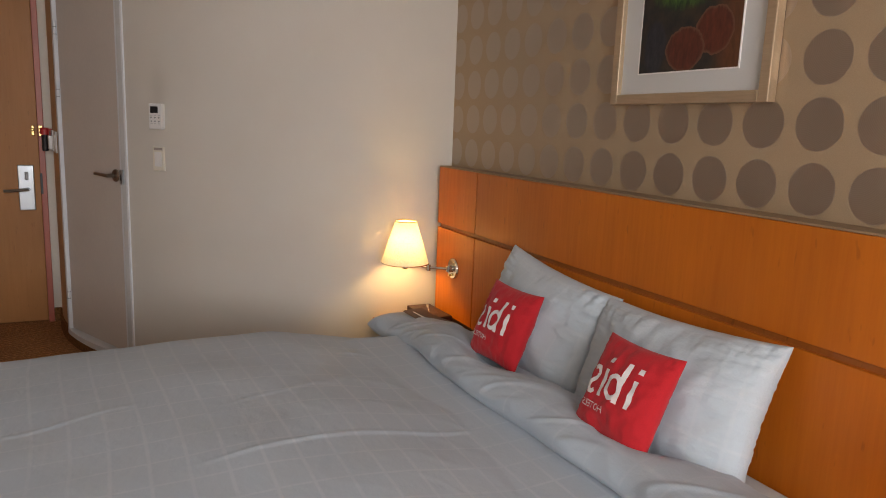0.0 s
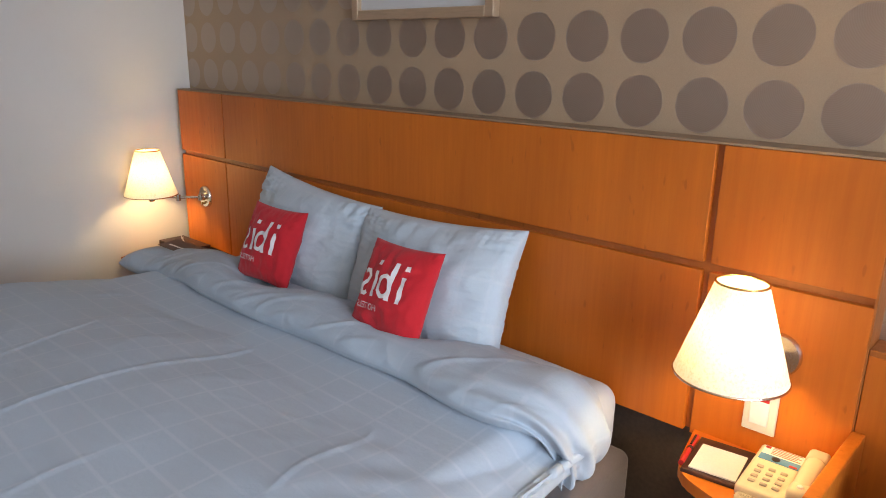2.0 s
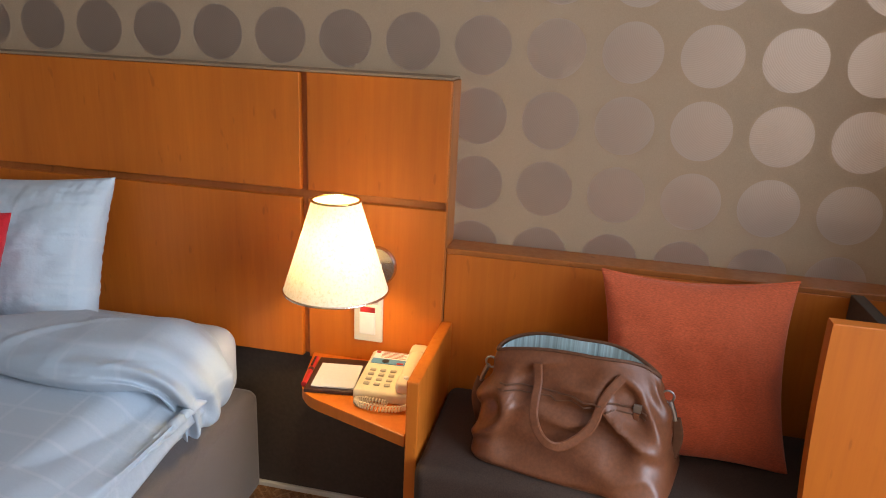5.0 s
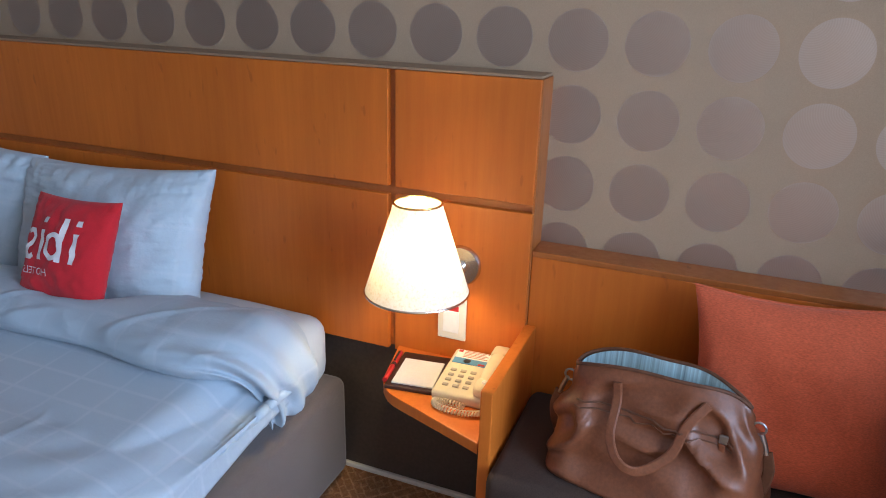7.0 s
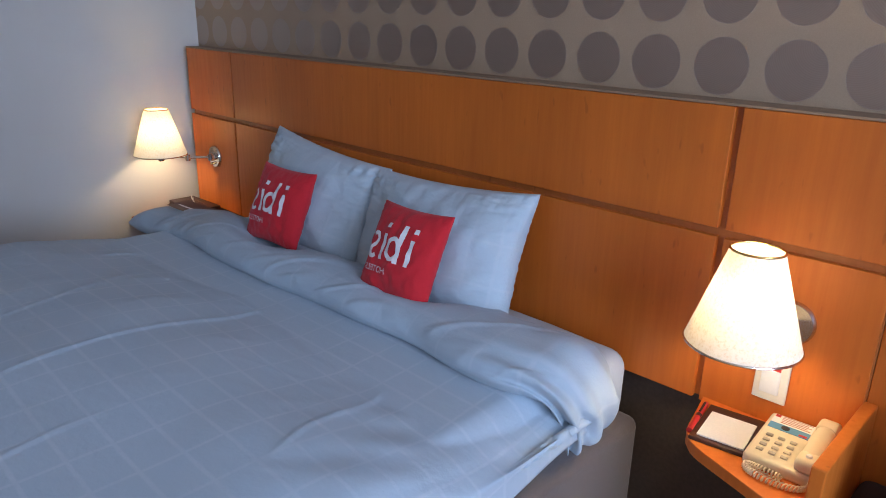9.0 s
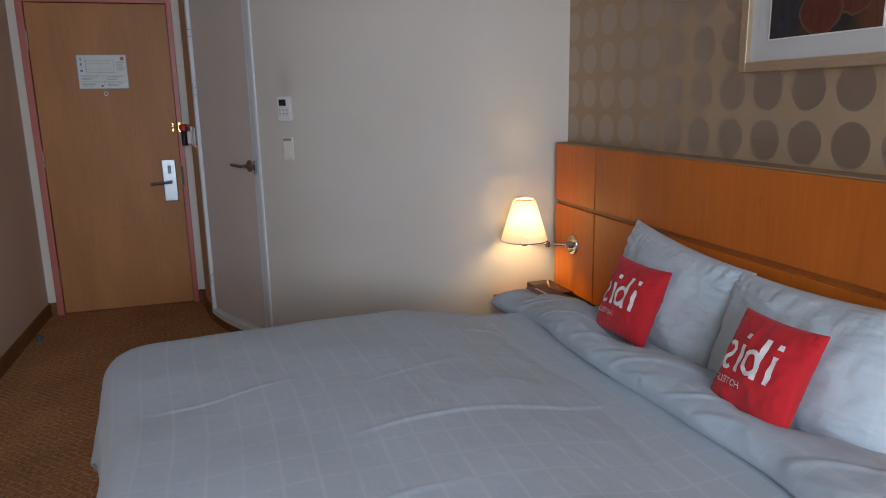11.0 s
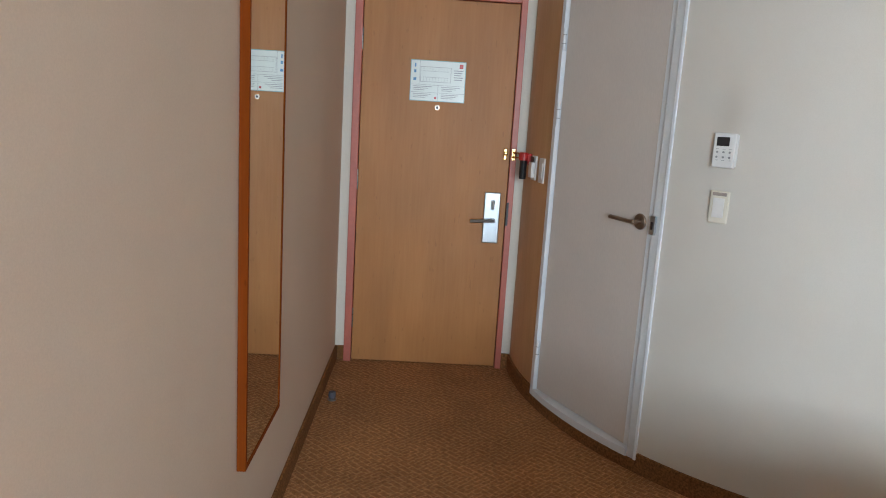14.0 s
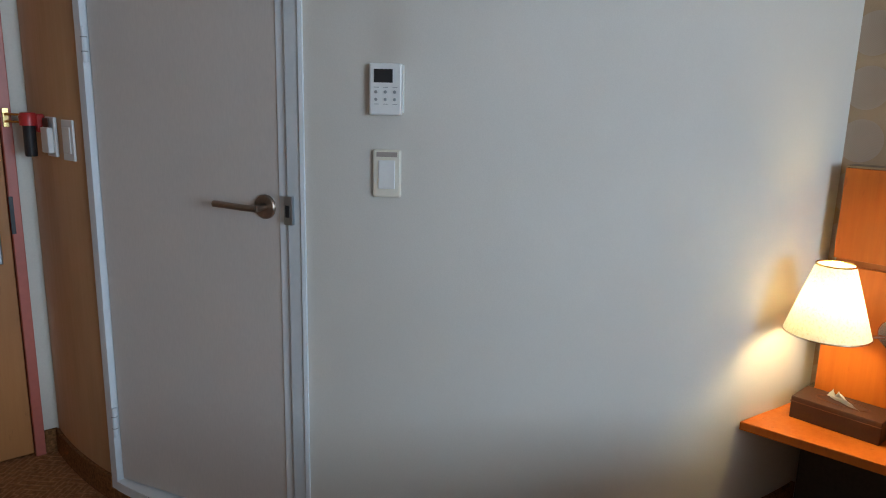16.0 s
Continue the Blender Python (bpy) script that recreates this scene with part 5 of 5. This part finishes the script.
def painting():
    """A dim oil still life: dark ground, green leaves above, two red-brown fruits, a bluish jar."""
    m, t, p = nodes_of("oil_painting")
    where = place_of(t, "World")
    sep = t.nodes.new("ShaderNodeSeparateXYZ")
    t.links.new(where, sep.inputs[0])
    warp = noise_node(t, where, 18.0, 4.0, 0.6)
    brush = noise_node(t, where, 70.0, 3.0, 0.6, (1, 1, 0.4))
    y = maths(t, "ADD", sep.outputs[1], maths(t, "MULTIPLY", warp, 0.03))
    z = maths(t, "ADD", sep.outputs[2], maths(t, "MULTIPLY", brush, 0.02))

    def spot(cy, cz, ry, rz):
        a = maths(t, "DIVIDE", maths(t, "SUBTRACT", y, cy), ry)
        b = maths(t, "DIVIDE", maths(t, "SUBTRACT", z, cz), rz)
        return maths(t, "SQRT", maths(t, "ADD", maths(t, "MULTIPLY", a, a), maths(t, "MULTIPLY", b, b)))

    col = ramp(t, warp, [(0.35, (0.012, 0.014, 0.016)), (0.65, (0.040, 0.030, 0.022))])
    right = ramp(t, maths(t, "SUBTRACT", 1.95, y), [(0.0, (0, 0, 0)), (0.06, (1, 1, 1))])
    col = mix(t, right, col, ramp(t, brush, [(0.3, (0.085, 0.030, 0.014)), (0.7, (0.14, 0.052, 0.024))]))
    leaf_fac = ramp(t, spot(2.06, 1.80, 0.17, 0.075), [(0.6, (1, 1, 1)), (1.0, (0, 0, 0))])
    col = mix(t, leaf_fac, col, ramp(t, brush, [(0.35, (0.010, 0.045, 0.012)), (0.65, (0.060, 0.16, 0.030))]))
    jar = ramp(t, spot(2.18, 1.63, 0.05, 0.085), [(0.8, (0.8, 0.8, 0.8)), (1.0, (0, 0, 0))])
    col = mix(t, jar, col, ramp(t, brush, [(0.3, (0.010, 0.014, 0.024)), (0.7, (0.032, 0.038, 0.052))]))
    for cy, cz, ry, rz in ((1.945, 1.66, 0.075, 0.068), (2.055, 1.615, 0.078, 0.066)):
        d = spot(cy, cz, ry, rz)
        col = mix(t, ramp(t, d, [(0.97, (1, 1, 1)), (1.05, (0, 0, 0))]), col, (0.15, 0.075, 0.045))
        col = mix(t, ramp(t, d, [(0.85, (1, 1, 1)), (0.95, (0, 0, 0))]), col, ramp(t, brush, [(0.3, (0.075, 0.016, 0.010)), (0.7, (0.14, 0.032, 0.018))]))
    t.links.new(col, p.inputs["Base Color"])
    p.inputs["Roughness"].default_value = 0.45
    bump(t, p, brush, 0.3, 0.001)
    return m


part("painting", box(-0.0125, -0.012, IY0 + 0.004, IY1 - 0.004, IZ0 + 0.004, IZ1 - 0.004), painting(), pic, "dim oil painting of fruit and leaves", at=pose(-0.004, 0, 0))
for y0, y1, z0, z1 in ((IY0, IY0 + 0.004, IZ0, IZ1), (IY1 - 0.004, IY1, IZ0, IZ1), (IY0 + 0.004, IY1 - 0.004, IZ0, IZ0 + 0.004), (IY0 + 0.004, IY1 - 0.004, IZ1 - 0.004, IZ1)):
    part("mat_bevel", box(-0.0175, -0.013, y0, y1, z0, z1), PAPER_WHITE, pic)

# ---- handbag on the bench ----
bag = thing("handbag", pose(1.560, 0.310, SEAT_Z, 0, 0, -99), "slouchy tan leather handbag with an open zip, on the bench", "handbag")
BW, BD, BH = 0.385, 0.18, 0.235


def bag_place(u, v):
    """The bag's skin: u round it, v from the floor up to the mouth. Local -y is its front."""
    a = 2 * math.pi * u
    c, s = math.cos(a), math.sin(a)
    half_w = BW / 2 * (1.07 - 0.22 * v + 0.025 * math.sin(math.pi * v))
    # the mouth is pinched together towards one end
    pinch = 1 - 0.72 * v ** 2 * smoothstep(-0.1, 0.8, c)
    half_d = BD / 2 * (1.48 - 1.14 * v ** 0.85) * pinch
    k = 0.42 + 0.25 * v * v
    x = half_w * math.copysign(abs(c) ** k, c)
    y = half_d * math.copysign(abs(s) ** k, s)
    p = Vector((x * 3.1, y * 3.1, v * 2.0))
    slouch = 0.020 * noise.noise(p) + 0.012 * noise.noise(p * 2.4 + Vector((4, 0, 0)))
    crease = 1 - abs(noise.noise(Vector((x * 11 + 1.5 * v * (1 if x > 0 else -1), v * 2.2, 2 if s > 0 else 7))))
    folds = (0.034 * (max(0.0, crease - 0.74) / 0.26) - 0.006 + 0.008 * noise.noise(Vector((x * 16, v * 5.0, 31.0)))) * math.sin(math.pi * min(1.0, v * 1.05)) ** 0.7
    x += c * (slouch + 0.3 * folds)
    y += s * (slouch + folds)
    top = BH + 0.006 * math.cos(a) - 0.026 * abs(c) ** 3 + (0.004 if s < 0 else 0.012) * (1 - abs(c)) + 0.006 * noise.noise(Vector((x * 9, s, 0)))
    z = 0.002 + top * v
    if v < 0.04:
        q = 1 - v / 0.04
        x, y = x * (1 - 0.02 * q * q), y * (1 - 0.05 * q * q)
    return Vector((x, y, z))


skin = part("body", grid(97, 40, bag_place, closed_u=True), LEATHER, bag, "creased tan leather", True)
part("bottom", prism([tuple((bag_place(i / 48, 0.0) * 0.995).to_2d()) for i in range(48)], 0.0, 0.004), LEATHER_DARK, bag)


def lining_place(u, v):
    p = bag_place(u, 1.0 - 0.45 * v)
    q = bag_place(u, 1.0)
    inner = Vector((q.x * 0.965, q.y * (0.90 - 0.25 * v), p.z - 0.002))
    return inner


part("lining", grid(97, 14, lining_place, closed_u=True), LINING, bag, "pale blue striped lining", True)
part("lining_floor", prism([tuple(lining_place(i / 48, 1.0).to_2d()) for i in range(48)], 0.118, 0.121), LINING, bag)
rim = [bag_place(i / 96, 1.0) for i in range(97)]
part("mouth_piping", tube(rim, 0.0036, 8), LEATHER_DARK, bag, "", True)
zip_pts = [bag_place(i / 96, 1.0) * 0.985 + Vector((0, 0, 0.002)) for i in range(50, 95)]
part("zip_teeth", tube(zip_pts, 0.0022, 6), STEEL, bag, "", True)


def front_at(x, v):
    """A point on the bag's front at a place across it."""
    best = min((bag_place(0.5 + 0.5 * i / 120, v) for i in range(121)), key=lambda p: abs(p.x - x))
    return best


part("pocket_zip", tube([front_at(-0.145 + 0.29 * i / 20, 0.70 - 0.05 * i / 20) + Vector((0, -0.002, 0)) for i in range(21)], 0.0028, 6, 0.6), LEATHER_DARK, bag, "front pocket zip", True)
part("pocket_seam", tube([front_at(-0.145 + 0.29 * i / 20, 0.655 - 0.05 * i / 20) + Vector((0, -0.001, 0)) for i in range(21)], 0.0022, 6, 0.6), LEATHER_DARK, bag, "", True)
part("zip_pull", moved(box(-0.006, 0.006, -0.004, 0.0, -0.045, 0.0, 0.002), Matrix.Translation(front_at(0.125, 0.63) + Vector((0, -0.005, 0)))), LEATHER, bag, "leather zip pull")
part("zip_slider", moved(box(-0.008, 0.008, -0.006, 0.0, -0.008, 0.010, 0.002), Matrix.Translation(front_at(0.125, 0.66) + Vector((0, -0.004, 0)))), STEEL, bag)


def strap(pts, wide, thick, mat, label=""):
    """A flat leather strap along a smooth line of points."""
    line = []
    for i in range(len(pts) - 1):
        p0, p1, p2, p3 = (Vector(pts[max(0, min(len(pts) - 1, i + k))]) for k in (-1, 0, 1, 2))
        for s in range(8):
            q = s / 8
            line.append(0.5 * ((2 * p1) + (p2 - p0) * q + (2 * p0 - 5 * p1 + 4 * p2 - p3) * q * q + (3 * p1 - p0 - 3 * p2 + p3) * q ** 3))
    line.append(Vector(pts[-1]))
    bm = bmesh.new()
    rings = []
    for i, p in enumerate(line):
        d = (line[min(i + 1, len(line) - 1)] - line[max(i - 1, 0)]).normalized()
        nrm = Vector((0, -1, 0.15))
        side = d.cross(nrm).normalized()
        n2 = side.cross(d).normalized()
        rings.append([bm.verts.new(p + side * (wide / 2 * a) + n2 * (thick / 2 * b)) for a, b in ((-1, -0.5), (-0.7, -1), (0.7, -1), (1, -0.5), (1, 0.5), (0.7, 1), (-0.7, 1), (-1, 0.5))])
    for a, b in zip(rings, rings[1:]):
        for k in range(8):
            bm.faces.new((a[k], a[(k + 1) % 8], b[(k + 1) % 8], b[k]))
    bm.faces.new(rings[0][::-1])
    bm.faces.new(rings[-1])
    return part("handle", bm, mat, bag, label)


f = lambda x, v, out: tuple(front_at(x, v) + Vector((0, -out, 0)))
strap([f(-0.075, 0.90, 0.004), f(-0.070, 0.74, 0.012), f(-0.060, 0.52, 0.024), f(-0.030, 0.36, 0.032), f(0.008, 0.32, 0.033), f(0.042, 0.48, 0.026), f(0.064, 0.72, 0.014), f(0.090, 0.90, 0.004)], 0.018, 0.005, LEATHER, "front carrying handle hanging down")
for sx in (-1, 1):
    e = bag_place(0.5 if sx < 0 else 0.0, 0.88)
    ring = [e + Vector((sx * 0.010 + 0.012 * math.cos(2 * math.pi * k / 20), 0.0, -0.012 + 0.012 * math.sin(2 * math.pi * k / 20))) for k in range(21)]
    part("ring", tube(ring, 0.0024, 6), STEEL, bag, "steel ring", True)
    part("clasp", tube([e + Vector((sx * 0.016, 0, -0.02)), e + Vector((sx * 0.026, 0, -0.045)), e + Vector((sx * 0.030, 0, -0.060))], 0.005, 8), STEEL, bag, "steel snap hook", True)
    strap([e + Vector((sx * 0.030, 0, -0.055)), e + Vector((sx * 0.040, 0.002, -0.095)), e + Vector((sx * 0.034, 0.005, -0.14)), e + Vector((sx * 0.020, 0.02, -0.19))], 0.020, 0.005, LEATHER_DARK, "shoulder strap end")
